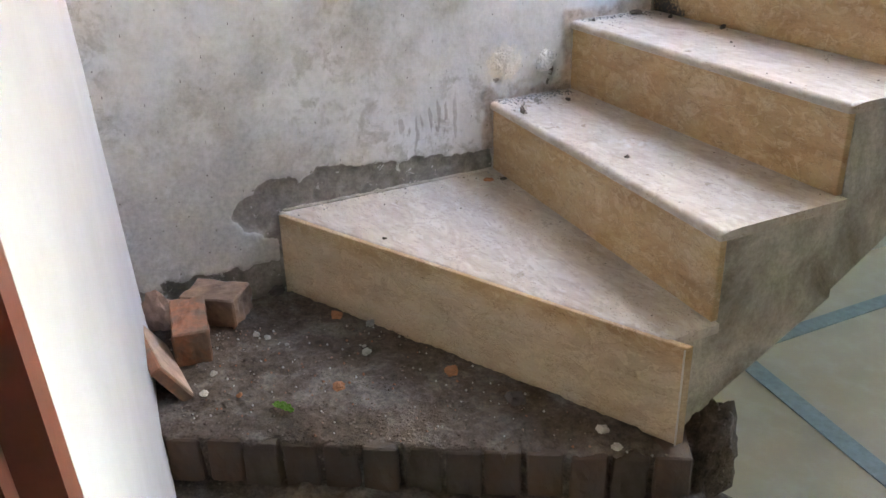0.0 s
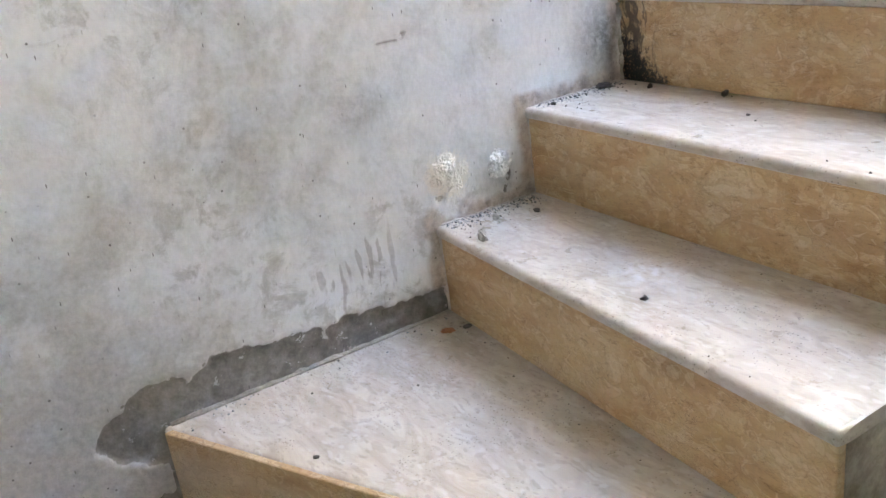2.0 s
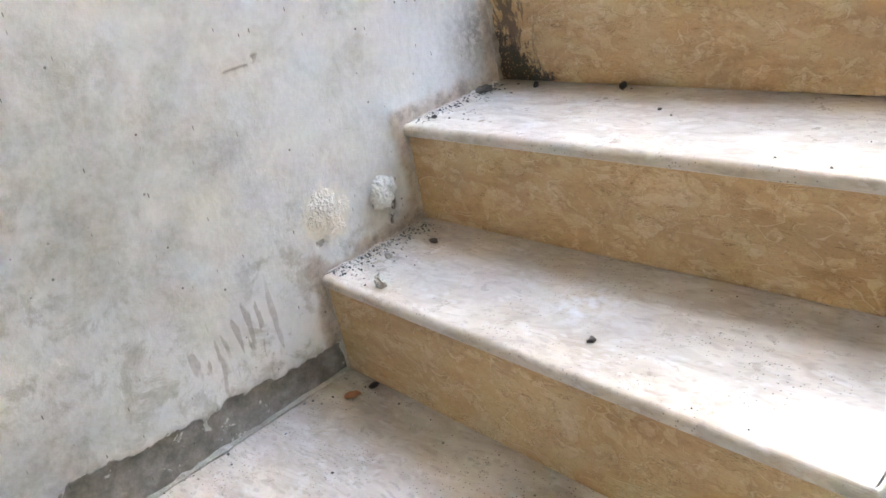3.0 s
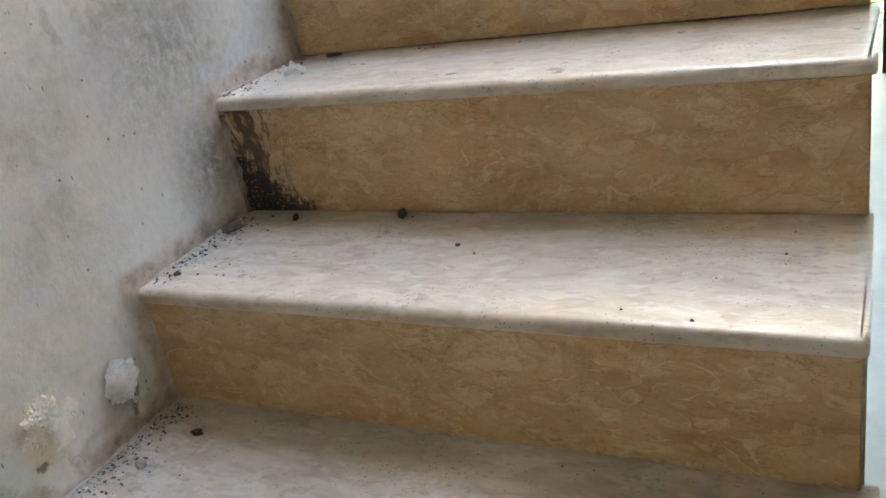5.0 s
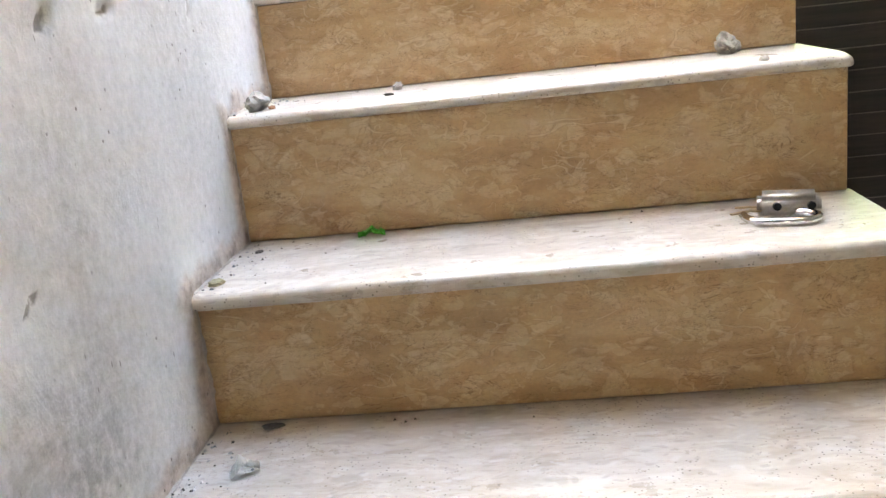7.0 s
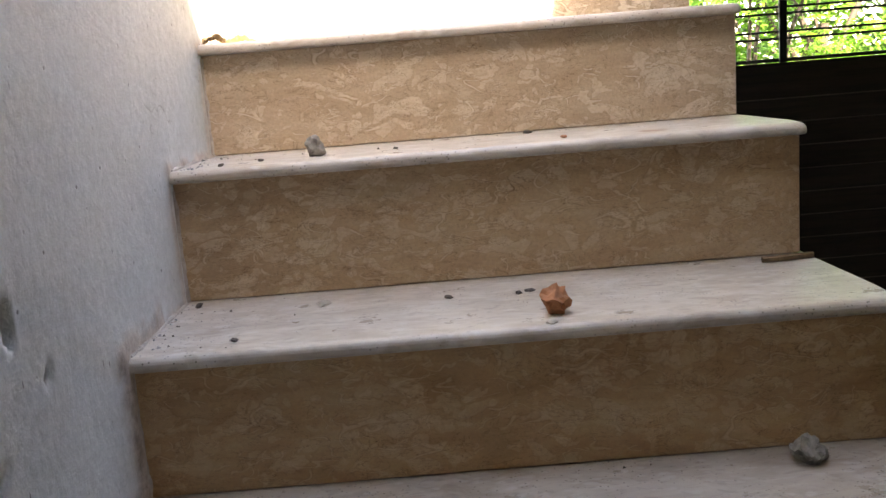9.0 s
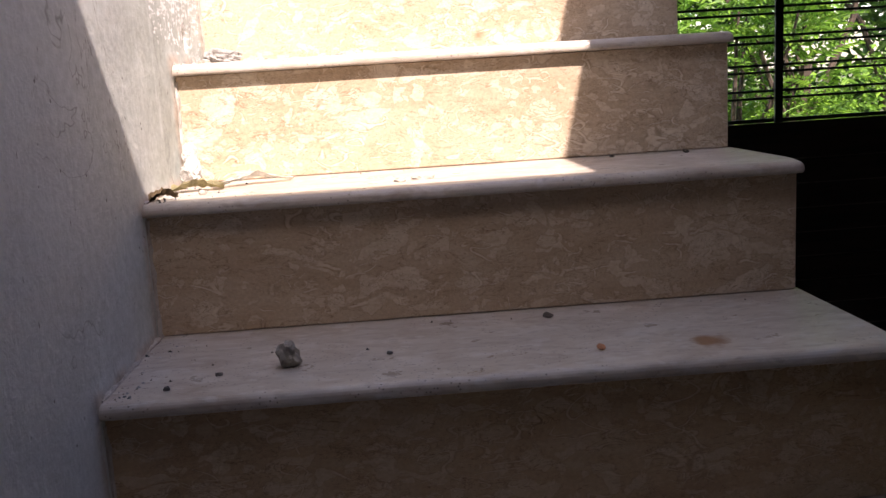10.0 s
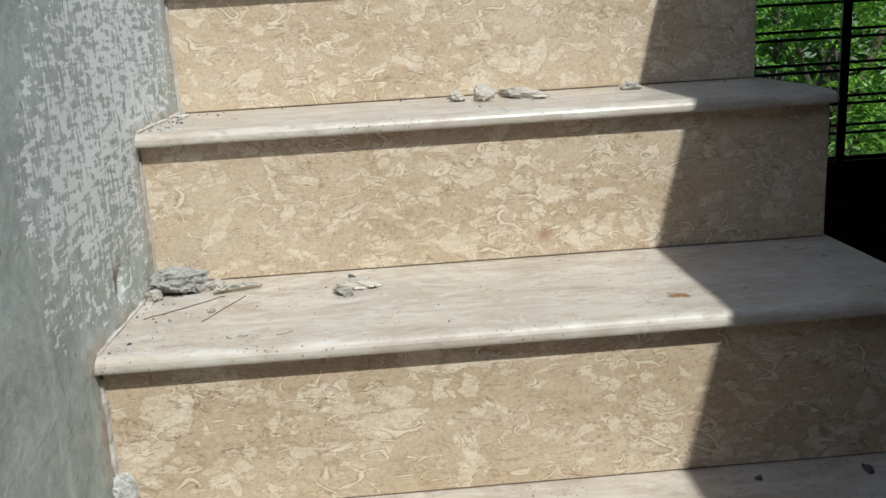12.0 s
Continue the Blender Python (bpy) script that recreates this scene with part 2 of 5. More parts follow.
def wall_plaster():
    """Old whitewash over cement: damp clouds, bare grey cement, brushed white paint."""
    m = Mat("wall_plaster", 0.92, spec=0.25)
    big = m.noise(2.6, 6, 0.62, 0.4)
    mid = m.noise(9, 6, 0.66, 0.5)
    fine = m.noise(70, 5, 0.7)
    y, z = m.axis("Y"), m.axis("Z")
    white = m.ramp(big, (0.32, (0.55, 0.55, 0.515)), (0.48, (0.73, 0.735, 0.72)), (0.66, (0.81, 0.82, 0.82)))
    damp = m.math("MULTIPLY", m.ramp(mid, (0.45, 0.0), (0.62, 0.55)), m.ramp(big, (0.38, 1.0), (0.62, 0.25)))
    white = m.mix(damp, white, (0.46, 0.46, 0.415))
    # a tide of rising damp low in the corner
    tide = m.math("ADD", z, m.math("MULTIPLY", m.math("SUBTRACT", big, 0.5), 0.35))
    low = m.math("MULTIPLY", m.ramp(tide, (0.30, 1.0), (0.43, 0.0)), m.ramp(m.math("ADD", y, m.math("MULTIPLY", mid, 0.3)), (0.18, 1.0), (0.34, 0.0)))
    white = m.mix(m.math("MULTIPLY", low, 0.8), white, (0.44, 0.43, 0.405))
    cool = m.ramp(big, (0.35, (0.55, 0.565, 0.55)), (0.7, (0.69, 0.705, 0.69)))
    cement = m.ramp(mid, (0.3, (0.36, 0.395, 0.365)), (0.7, (0.52, 0.56, 0.525)))
    wob = m.math("MULTIPLY", m.math("SUBTRACT", big, 0.5), 1.0)
    yy = m.math("ADD", y, wob)
    blot = m.noise(17, 7, 0.72, 0.5)
    white = m.mix(m.math("MULTIPLY", m.ramp(blot, (0.50, 0.0), (0.60, 0.75)), m.ramp(m.noise(3.4, 3, 0.5, 0.3, m.scaled(1, 1, 1, move=(2, 5, 1))), (0.46, 0.0), (0.58, 1.0))), white, (0.47, 0.465, 0.425))
    white = m.mix(m.math("MULTIPLY", m.ramp(blot, (0.36, 0.7), (0.46, 0.0)), m.ramp(big, (0.42, 0.0), (0.6, 1.0))), white, (0.80, 0.80, 0.79))
    base = m.mix(m.ramp(m.math("DIVIDE", yy, 4.0), (0.17, 0.0), (0.30, 1.0)), white, cool)
    base = m.mix(m.ramp(m.math("DIVIDE", yy, 4.0), (0.50, 0.0), (0.60, 1.0)), base, cement)
    # brushed white paint high up
    brush = m.noise(55, 4, 0.65, 0.6, m.scaled(1, 1.5, 0.7))
    weave = m.noise(105, 3, 0.6, 0.3, m.scaled(1, 0.30, 1.3))
    warp_ = m.noise(105, 3, 0.6, 0.3, m.scaled(1, 1.3, 0.30))
    rag = m.math("ADD", m.math("MULTIPLY", brush, 0.22), m.math("ADD", m.math("MULTIPLY", weave, 0.45), m.math("MULTIPLY", warp_, 0.33)))
    zone = m.math("MAXIMUM", m.spot((0, 2.74, 2.10), 0.30, 0.8, mid, 0.25), m.spot((0, 2.55, 2.02), 0.17, 0.7, mid, 0.2))
    paint = m.ramp(m.math("ADD", rag, m.math("MULTIPLY", zone, 0.085)), (0.555, 0.0), (0.568, 1.0))
    paint = m.math("MULTIPLY", paint, m.ramp(zone, (0.05, 0.0), (0.2, 1.0)))
    smear = m.ramp(m.noise(7, 4, 0.6, 0.6, m.scaled(1, 1.6, 0.5)), (0.54, 0.0), (0.66, 0.55))
    base = m.mix(m.math("MULTIPLY", smear, m.ramp(m.math("DIVIDE", y, 4.0), (0.5, 0.0), (0.58, 1.0))), base, (0.59, 0.63, 0.61))
    base = m.mix(paint, base, (0.83, 0.84, 0.83))
    # lime bloom and drips near the second and third steps
    crumb = m.noise(60, 5, 0.7, 0.4)
    bloom = m.math("MULTIPLY", m.spot((0, 0.576, 0.472), 0.055, 0.3, crumb, 0.11), m.ramp(crumb, (0.38, 0.3), (0.46, 1.0)))
    base = m.mix(bloom, base, (0.86, 0.82, 0.74))
    drip = m.ramp(m.noise(45, 2, 0.5, 0.5, m.scaled(1, 1, 0.22)), (0.57, 0.0), (0.61, 0.5))
    base = m.mix(m.math("MULTIPLY", drip, m.spot((0, 0.359, 0.347), 0.12, 0.5, mid, 0.05)), base, (0.27, 0.24, 0.21))
    # pinkish mortar wash and mould beside the steps
    speck = m.noise(60, 5, 0.7, 0.6)
    mould = m.math("MAXIMUM", m.math("MULTIPLY", m.spot((0, 0.998, 0.66), 0.12, 0.8, speck, 0.12), 0.65), m.math("MULTIPLY", m.spot((0, 0.949, 0.84), 0.17, 0.9, mid, 0.15), 0.45))
    base = m.mix(m.math("MULTIPLY", mould, m.ramp(speck, (0.36, 0.35), (0.58, 1.0))), base, (0.06, 0.055, 0.05))
    smear_mortar = m.ramp(m.noise(24, 6, 0.7), (0.34, (0.25, 0.195, 0.155)), (0.5, (0.50, 0.41, 0.335)), (0.68, (0.62, 0.55, 0.48)))
    base = m.mix(m.math("MULTIPLY", m.attr("joint"), m.math("SUBTRACT", 0.9, m.math("MULTIPLY", mould, 0.6))), base, smear_mortar)
    # bare cement where the plaster has broken away
    bare = m.math("MULTIPLY", m.attr("bare"), m.ramp(m.noise(26, 6, 0.72, 0.4), (0.36, 0.25), (0.43, 1.0)))
    grey = m.ramp(m.noise(28, 6, 0.7), (0.3, (0.15, 0.14, 0.125)), (0.5, (0.25, 0.235, 0.21)), (0.7, (0.38, 0.36, 0.325)))
    rim = m.ramp(bare, (0.12, 0.0), (0.35, 0.6), (0.6, 0.0))
    base = m.mix(m.ramp(bare, (0.35, 0.0), (0.65, 1.0)), base, grey)
    base = m.mix(m.math("MULTIPLY", rim, m.ramp(crumb, (0.45, 0.0), (0.55, 1.0))), base, (0.70, 0.69, 0.65))
    crack = m.ramp(m.noise(3.2, 5, 0.6, 0.7, m.scaled(1, 1.5, 0.7, move=(1, 7, 3))), (0.497, 0.0), (0.5, 1.0), (0.503, 0.0))
    crack = m.math("MULTIPLY", crack, m.ramp(m.noise(2.2, 2, 0.5, 0, m.scaled(1, 1, 1, move=(6, 1, 2))), (0.46, 0.0), (0.56, 0.7)))
    crack = m.math("MULTIPLY", crack, m.ramp(m.math("DIVIDE", y, 4.0), (0.46, 0.0), (0.52, 1.0)))
    base = m.mix(crack, base, (0.17, 0.16, 0.14))
    pits = m.math("MULTIPLY", m.ramp(m.cells(38), (0.055, 1.0), (0.095, 0.0)), m.ramp(m.noise(6, 3), (0.47, 0.0), (0.55, 1.0)))
    base = m.mix(m.math("MULTIPLY", pits, 0.75), base, (0.10, 0.09, 0.08))
    nicks = m.math("MULTIPLY", m.ramp(m.cells(34, m.scaled(1, 2.0, 0.55)), (0.05, 1.0), (0.085, 0.0)), m.ramp(m.noise(5, 3, 0.5, 0, m.scaled(1, 1, 1, move=(4, 4, 9))), (0.44, 0.0), (0.52, 0.8)))
    base = m.mix(nicks, base, (0.13, 0.12, 0.105))
    base = m.mix(0.3, base, m.ramp(fine, (0.3, 0.2), (0.7, 0.8)), "OVERLAY")
    m.base(base)
    h = m.math("ADD", m.math("ADD", fine, m.math("MULTIPLY", mid, 1.5)), m.math("MULTIPLY", pits, -1.0))
    m.relief(h, 0.27, 0.006)
    return m.mat


def concrete_rough(name, dark, light, bump=0.6):
    m = Mat(name, 0.97, spec=0.2)
    big = m.noise(7, 6, 0.65, 0.5)
    fine = m.noise(90, 6, 0.75)
    base = m.ramp(big, (0.32, dark), (0.62, light))
    base = m.mix(0.35, base, m.ramp(fine, (0.3, 0.2), (0.7, 0.8)), "OVERLAY")
    m.base(base)
    m.relief(m.math("ADD", fine, m.math("MULTIPLY", big, 2.0)), bump, 0.006)
    return m.mat


def packed_soil():
    """Trodden earth and mortar dust: brown clods, grey dusty film, small stones."""
    m = Mat("packed_soil", 0.98, spec=0.15)
    big = m.noise(6, 6, 0.68, 0.4)
    fine = m.noise(55, 7, 0.78)
    base = m.ramp(big, (0.34, (0.075, 0.054, 0.038)), (0.52, (0.125, 0.098, 0.075)), (0.66, (0.20, 0.175, 0.15)))
    base = m.mix(0.6, base, m.ramp(fine, (0.32, 0.1), (0.68, 0.9)), "OVERLAY")
    clod = m.ramp(m.cells(70), (0.16, 1.0), (0.30, 0.0))
    pick = m.ramp(m.noise(15, 3), (0.5, 0.0), (0.58, 1.0))
    base = m.mix(m.math("MULTIPLY", m.math("MULTIPLY", clod, pick), 0.6), base, (0.23, 0.19, 0.15))
    m.base(base)
    m.relief(m.math("ADD", m.math("MULTIPLY", fine, 1.5), m.math("MULTIPLY", clod, 0.8)), 0.9, 0.008)
    return m.mat


def crumb():
    """Mixed crumbs of mortar, brick and earth."""
    m = Mat("crumb", 0.95, spec=0.2)
    n = m.node("ShaderNodeNewGeometry").outputs["Random Per Island"]
    m.base(m.ramp(n, (0.0, (0.09, 0.07, 0.055)), (0.45, (0.20, 0.16, 0.12)), (0.6, (0.30, 0.13, 0.07)), (0.8, (0.36, 0.33, 0.29)), (1.0, (0.52, 0.50, 0.46))))
    return m.mat


def plaster_rubble():
    """Crumbs of old plaster: slate grey, white and black bits."""
    m = Mat("plaster_rubble", 0.95, spec=0.2)
    n = m.node("ShaderNodeNewGeometry").outputs["Random Per Island"]
    m.base(m.ramp(n, (0.0, (0.05, 0.05, 0.05)), (0.3, (0.15, 0.165, 0.18)), (0.6, (0.30, 0.32, 0.33)), (0.85, (0.46, 0.44, 0.41)), (1.0, (0.70, 0.69, 0.66))))
    return m.mat


def brick_clay():
    m = Mat("brick_clay", 0.95, spec=0.2)
    hue = m.ramp(m.random(), (0.0, (0.34, 0.125, 0.07)), (0.5, (0.42, 0.165, 0.085)), (1.0, (0.33, 0.19, 0.125)))
    dirt = m.ramp(m.noise(17, 6, 0.7, 0.3), (0.36, 0.2), (0.58, 0.85))
    m.base(m.mix(dirt, hue, (0.15, 0.115, 0.085)))
    m.relief(m.noise(110, 6, 0.75), 0.6, 0.004)
    return m.mat


def muddy_brick():
    m = Mat("muddy_brick", 0.97, spec=0.2)
    hue = m.ramp(m.random(), (0.0, (0.08, 0.058, 0.042)), (1.0, (0.14, 0.092, 0.064)))
    dirt = m.ramp(m.noise(14, 6, 0.7, 0.3), (0.40, 0.0), (0.66, 0.8))
    m.base(m.mix(dirt, hue, (0.105, 0.087, 0.07)))
    m.relief(m.noise(80, 6, 0.75), 0.7, 0.006)
    return m.mat


def terrazzo():
    m = Mat("terrazzo", 0.35)
    cloud = m.noise(3, 5, 0.6)
    chips = m.ramp(m.cells(190, out=0), (0.2, 1.0), (0.5, 0.0))
    base = m.ramp(cloud, (0.3, (0.27, 0.215, 0.15)), (0.7, (0.37, 0.30, 0.215)))
    base = m.mix(m.math("MULTIPLY", chips, 0.25), base, (0.25, 0.23, 0.20))
    m.base(m.mix(m.ramp(m.noise(12, 6, 0.7), (0.5, 0.0), (0.75, 0.5)), base, (0.34, 0.31, 0.26)))
    m.relief(m.noise(60, 4), 0.1, 0.002)
    return m.mat


def leafy(name, colour):
    m = Mat(name, 0.45)
    n = m.node("ShaderNodeNewGeometry").outputs["Random Per Island"]
    base = m.ramp(n, (0.0, tuple(c * 0.55 for c in colour)), (0.6, colour), (1.0, (colour[0] * 1.7, colour[1] * 1.35, colour[2] * 1.2)))
    m.base(base)
    thin = m.node("ShaderNodeBsdfTranslucent")
    m.put(base, thin.inputs["Color"])
    both = m.node("ShaderNodeMixShader")
    both.inputs[0].default_value = 0.35
    m.tree.links.new(m.bsdf.outputs[0], both.inputs[1])
    m.tree.links.new(thin.outputs[0], both.inputs[2])
    m.tree.links.new(both.outputs[0], m.node("ShaderNodeOutputMaterial").inputs[0])
    for node in m.tree.nodes:
        if node.type == "OUTPUT_MATERIAL":
            node.is_active_output = any(l.from_node == both for l in node.inputs[0].links)
    return m.mat


def gate_steel():
    m = Mat("gate_steel", 0.6, spec=0.2)
    grain = m.noise(30, 5, 0.7, 0.3, m.scaled(0.08, 1, 1))
    m.base(m.ramp(grain, (0.3, (0.014, 0.010, 0.008)), (0.7, (0.034, 0.024, 0.018))))
    m.relief(grain, 0.15, 0.002)
    return m.mat


RISER = riser_marble()
TREAD = tread_marble()
CONCRETE = concrete_rough("concrete_side", (0.20, 0.17, 0.13), (0.50, 0.47, 0.415), 0.8)
MORTAR = concrete_rough("mortar", (0.40, 0.36, 0.32), (0.60, 0.55, 0.50))
PALE_MORTAR = concrete_rough("lime_mortar", (0.50, 0.49, 0.46), (0.82, 0.81, 0.77), 1.0)
GREY_MORTAR = concrete_rough("grey_mortar", (0.26, 0.25, 0.235), (0.52, 0.51, 0.48), 1.0)
LIME = concrete_rough("lime_crust", (0.76, 0.72, 0.65), (0.93, 0.90, 0.84), 0.4)
PLASTER = wall_plaster()
WHITE = plain("white_paint", (0.52, 0.535, 0.55), 0.6, vary=0.06, scale=6)
CEILING_PAINT = plain("ceiling_paint", (0.38, 0.37, 0.35), 0.8, vary=0.08, scale=4)
PORCH = plain("porch_plaster", (0.27, 0.25, 0.225), 0.9, vary=0.2, scale=4)
SOIL = packed_soil()
CRUMB = crumb()
RUBBLE = plaster_rubble()
BRICK = brick_clay()
MUDBRICK = muddy_brick()
TERRAZZO = terrazzo()
STRIP = plain("blue_grey_strip", (0.13, 0.165, 0.175), 0.5)
GATE = gate_steel()
SEAM = plain("gate_seam", (0.07, 0.05, 0.04), 0.6)
IRON = plain("iron_paint", (0.012, 0.012, 0.012), 0.5)
LEAF = leafy("leaf_bright", (0.16, 0.36, 0.045))
LEAF_DARK = leafy("leaf_dark", (0.06, 0.16, 0.028))
BARK = plain("bark", (0.075, 0.055, 0.04), 0.95)
DOORPAINT = plain("door_frame_paint", (0.17, 0.05, 0.03), 0.4, vary=0.3, scale=12)
GROUND = plain("ground_earth", (0.12, 0.14, 0.06), 0.95, scale=3)
STONE_GREY = plain("stone_grey", (0.45, 0.41, 0.35), 0.9, scale=60)
STONE_PALE = plain("stone_pale", (0.38, 0.35, 0.30), 0.9, scale=60)
STONE_DARK = plain("stone_dark", (0.10, 0.09, 0.08), 0.9, scale=60)
STONE_RED = plain("stone_red", (0.40, 0.17, 0.08), 0.9, scale=60)
TILE_FACE = plain("dusty_tile_face", (0.42, 0.30, 0.22), 0.8, vary=0.3, scale=30)
STONE_PINK = plain("stone_pink", (0.40, 0.27, 0.215), 0.9, scale=50)
DUSTY_BRICK = plain("dusty_brick", (0.21, 0.135, 0.09), 0.95, vary=0.45, scale=22, bump=0.5)
PAPER = plain("torn_paper", (0.66, 0.64, 0.58), 0.85, scale=30)
STONE_MID = plain("stone_mid", (0.32, 0.295, 0.255), 0.9, scale=60, vary=0.45)
DRY_LEAF = plain("dry_leaf", (0.36, 0.32, 0.18), 0.8, scale=50, vary=0.4)
GREEN_WRAP = plain("green_wrapper", (0.06, 0.50, 0.05), 0.4)
STEEL = plain("worn_steel", (0.42, 0.37, 0.32), 0.45, 0.6, scale=50)
CHROME = plain("chrome", (0.78, 0.78, 0.78), 0.12, 1.0, vary=0.05)
BRASS = plain("brass", (0.55, 0.42, 0.25), 0.4, 0.8)
HOLE_SHADE = plain("hole_shade", (0.012, 0.011, 0.01), 0.8)
SCRAP = plain("white_scrap", (0.85, 0.85, 0.83), 0.7, vary=0.1)
TWIG = plain("twig", (0.16, 0.11, 0.06), 0.9, scale=60)
EDGE = plain("cut_marble_edge", (0.58, 0.53, 0.47), 0.5, vary=0.08)


# ---- builders ----
def mesh_of(name, bm, material, smooth=False):
    me = bpy.data.meshes.new(name)
    bmesh.ops.recalc_face_normals(bm, faces=bm.faces)
    bm.to_mesh(me)
    bm.free()
    if material:
        me.materials.append(material)
    if smooth:
        me.polygons.foreach_set("use_smooth", [True] * len(me.polygons))
    return me


def thing(name, bm=None, material=None, label="", category="", group="", kind="", smooth=False):
    ob = new(name, mesh_of(name, bm, material, smooth) if bm else None)
    return tagged(ob, label, category, group, kind)


def part(name, bm, material, parent, label="", smooth=False):
    ob = new(name, mesh_of(name, bm, material, smooth))
    ob.parent = parent
    ob.matrix_parent_inverse = parent.matrix_basis.inverted()
    return tagged(ob, label)


def box(bm, x0, y0, z0, x1, y1, z1):
    v = [bm.verts.new((x, y, z)) for z in (z0, z1) for x, y in ((x0, y0), (x1, y0), (x1, y1), (x0, y1))]
    return hexa(bm, v)


def hexa(bm, v):
    for f in ((0, 3, 2, 1), (4, 5, 6, 7), (0, 1, 5, 4), (1, 2, 6, 5), (2, 3, 7, 6), (3, 0, 4, 7)):
        bm.faces.new([v[i] for i in f])
    return v


def boxed(x0, y0, z0, x1, y1, z1, bevel=0.0):
    bm = bmesh.new()
    box(bm, x0, y0, z0, x1, y1, z1)
    if bevel:
        bmesh.ops.bevel(bm, geom=bm.edges[:], offset=bevel, segments=2, affect="EDGES", profile=0.5)
    return bm


# ---- the stair's measures ----
RISE = 0.185
LIFT = (0.011, 0.008, 0.001, 0.001, -0.003, 0.004, -0.007, -0.004, -0.007, -0.006, 0.004, 0.009, 0.0, 0.0, 0.0, 0.0)
FRONT_WALL = [-0.046, 0.533, 0.77, 1.026, 1.258, 1.504, 1.743, 1.997, 2.25, 2.502, 2.753, 2.997, 3.245, 3.493, 3.741, 3.989]
FRONT_OPEN = [0.371, 0.467, 0.752, 1.019, 1.261, 1.504, 1.743, 1.997, 2.25, 2.502, 2.753, 2.997, 3.245, 3.493, 3.741, 3.989]
WIDTH = [0.906, 0.903, 0.892, 0.893, 0.888] + [0.887] * 11
STEPS = 15


def level(n):
    return n * RISE + LIFT[n - 1] if n else 0.0


def slab(n):
    return 0.0195 if n < 6 else 0.017


def overhang(n):
    return 0.008 if n < 5 else 0.012 if n < 8 else 0.018


def soffit(y):
    if y < 0.915:
        return 0.039 + (y - 0.524) * 0.52
    return 0.242 + (y - 0.915) * 0.745


def tread(n):
    """A marble slab with a rounded front edge."""
    i, z, w = n - 1, level(n), WIDTH[n - 1]
    back = overhang(n + 1) + 0.012
    bm = bmesh.new()
    v = []
    for zz in (z - slab(n), z):
        v += [bm.verts.new(p) for p in ((0.0, FRONT_WALL[i], zz), (w, FRONT_OPEN[i], zz),
                                        (w, FRONT_OPEN[i + 1] + back, zz), (0.0, FRONT_WALL[i + 1] + back, zz))]
    hexa(bm, v)
    bm.edges.ensure_lookup_table()
    r = 0.009 if n > 3 else 0.007
    upright = [e for e in bm.edges if {e.verts[0], e.verts[1]} == {v[1], v[5]}]
    bmesh.ops.bevel(bm, geom=upright, offset=0.010 if n > 4 else 0.006, segments=4, affect="EDGES", profile=0.5)
    rim = [e for e in bm.edges if abs(e.verts[0].co.z - e.verts[1].co.z) < 1e-6 and
           all(q.co.y < FRONT_WALL[i] + (FRONT_OPEN[i] - FRONT_WALL[i]) * q.co.x / w + 0.022 for q in e.verts)]
    upper = [e for e in rim if e.verts[0].co.z > z - 0.001]
    bmesh.ops.bevel(bm, geom=upper, offset=r + 0.002, segments=5, affect="EDGES", profile=0.5)
    lower = [e for e in bm.edges if all(q.co.z < z - slab(n) + 0.001 and q.co.y < FRONT_WALL[i] + (FRONT_OPEN[i] - FRONT_WALL[i]) * q.co.x / w + 0.012 for q in e.verts)]
    bmesh.ops.bevel(bm, geom=lower, offset=0.004, segments=3, affect="EDGES", profile=0.5)
    return bm


def riser(n):
    i = n - 1
    o, w = overhang(n), WIDTH[n - 1] - 0.006
    z0, z1 = level(n - 1) + 0.001, level(n) - slab(n) - 0.0005
    if n == 1:
        w, z0, z1 = 0.940, -0.012, 0.194
        o = -0.004
    bm = bmesh.new()
    v = []
    for zz in (z0, z1):
        k = (w / WIDTH[i]) * (FRONT_OPEN[i] - FRONT_WALL[i])
        a, b = FRONT_WALL[i] + o, FRONT_WALL[i] + k + o
        x0 = 0.012 if n == 1 else 0.001
        v += [bm.verts.new(p) for p in ((x0, a, zz), (w, b, zz), (w, b + 0.016, zz), (x0, a + 0.016, zz))]
    hexa(bm, v)
    bmesh.ops.bevel(bm, geom=bm.edges[:], offset=0.0015, segments=1, affect="EDGES")
    return bm


staircase = thing("staircase", label="marble-clad staircase with tan risers and pale treads along a plaster wall", category="staircase")
for n in range(1, STEPS + 1):
    part("tread", tread(n), TREAD, staircase)
    part("riser", riser(n), RISER, staircase)

for n in range(1, STEPS + 1):
    i, z = n - 1, level(n) - slab(n)
    o, oo = overhang(n) + 0.015, overhang(n + 1) + 0.015
    w = WIDTH[i] - (0.004 if n < 4 else 0.012)
    yl, yr, yl2, yr2 = FRONT_WALL[i] + o, FRONT_OPEN[i] + o, FRONT_WALL[i + 1] + oo, FRONT_OPEN[i + 1] + oo
    za, zb = (-0.03 if n == 1 else soffit(yr)), soffit(yr2)
    bm = bmesh.new()
    v = [bm.verts.new(p) for p in ((0, yl, za), (w, yr, za), (w, yr2, zb), (0, yl2, zb), (0, yl, z), (w, yr, z), (w, yr2, z), (0, yl2, z))]
    hexa(bm, v)
    part("concrete_step", bm, CONCRETE, staircase, "rough grey concrete under the marble")
part("cut_edge", boxed(0.9402, 0.3765, -0.01, 0.9418, 0.3805, 0.192, 0.0004), EDGE, staircase, "pale cut edge of the lowest riser")


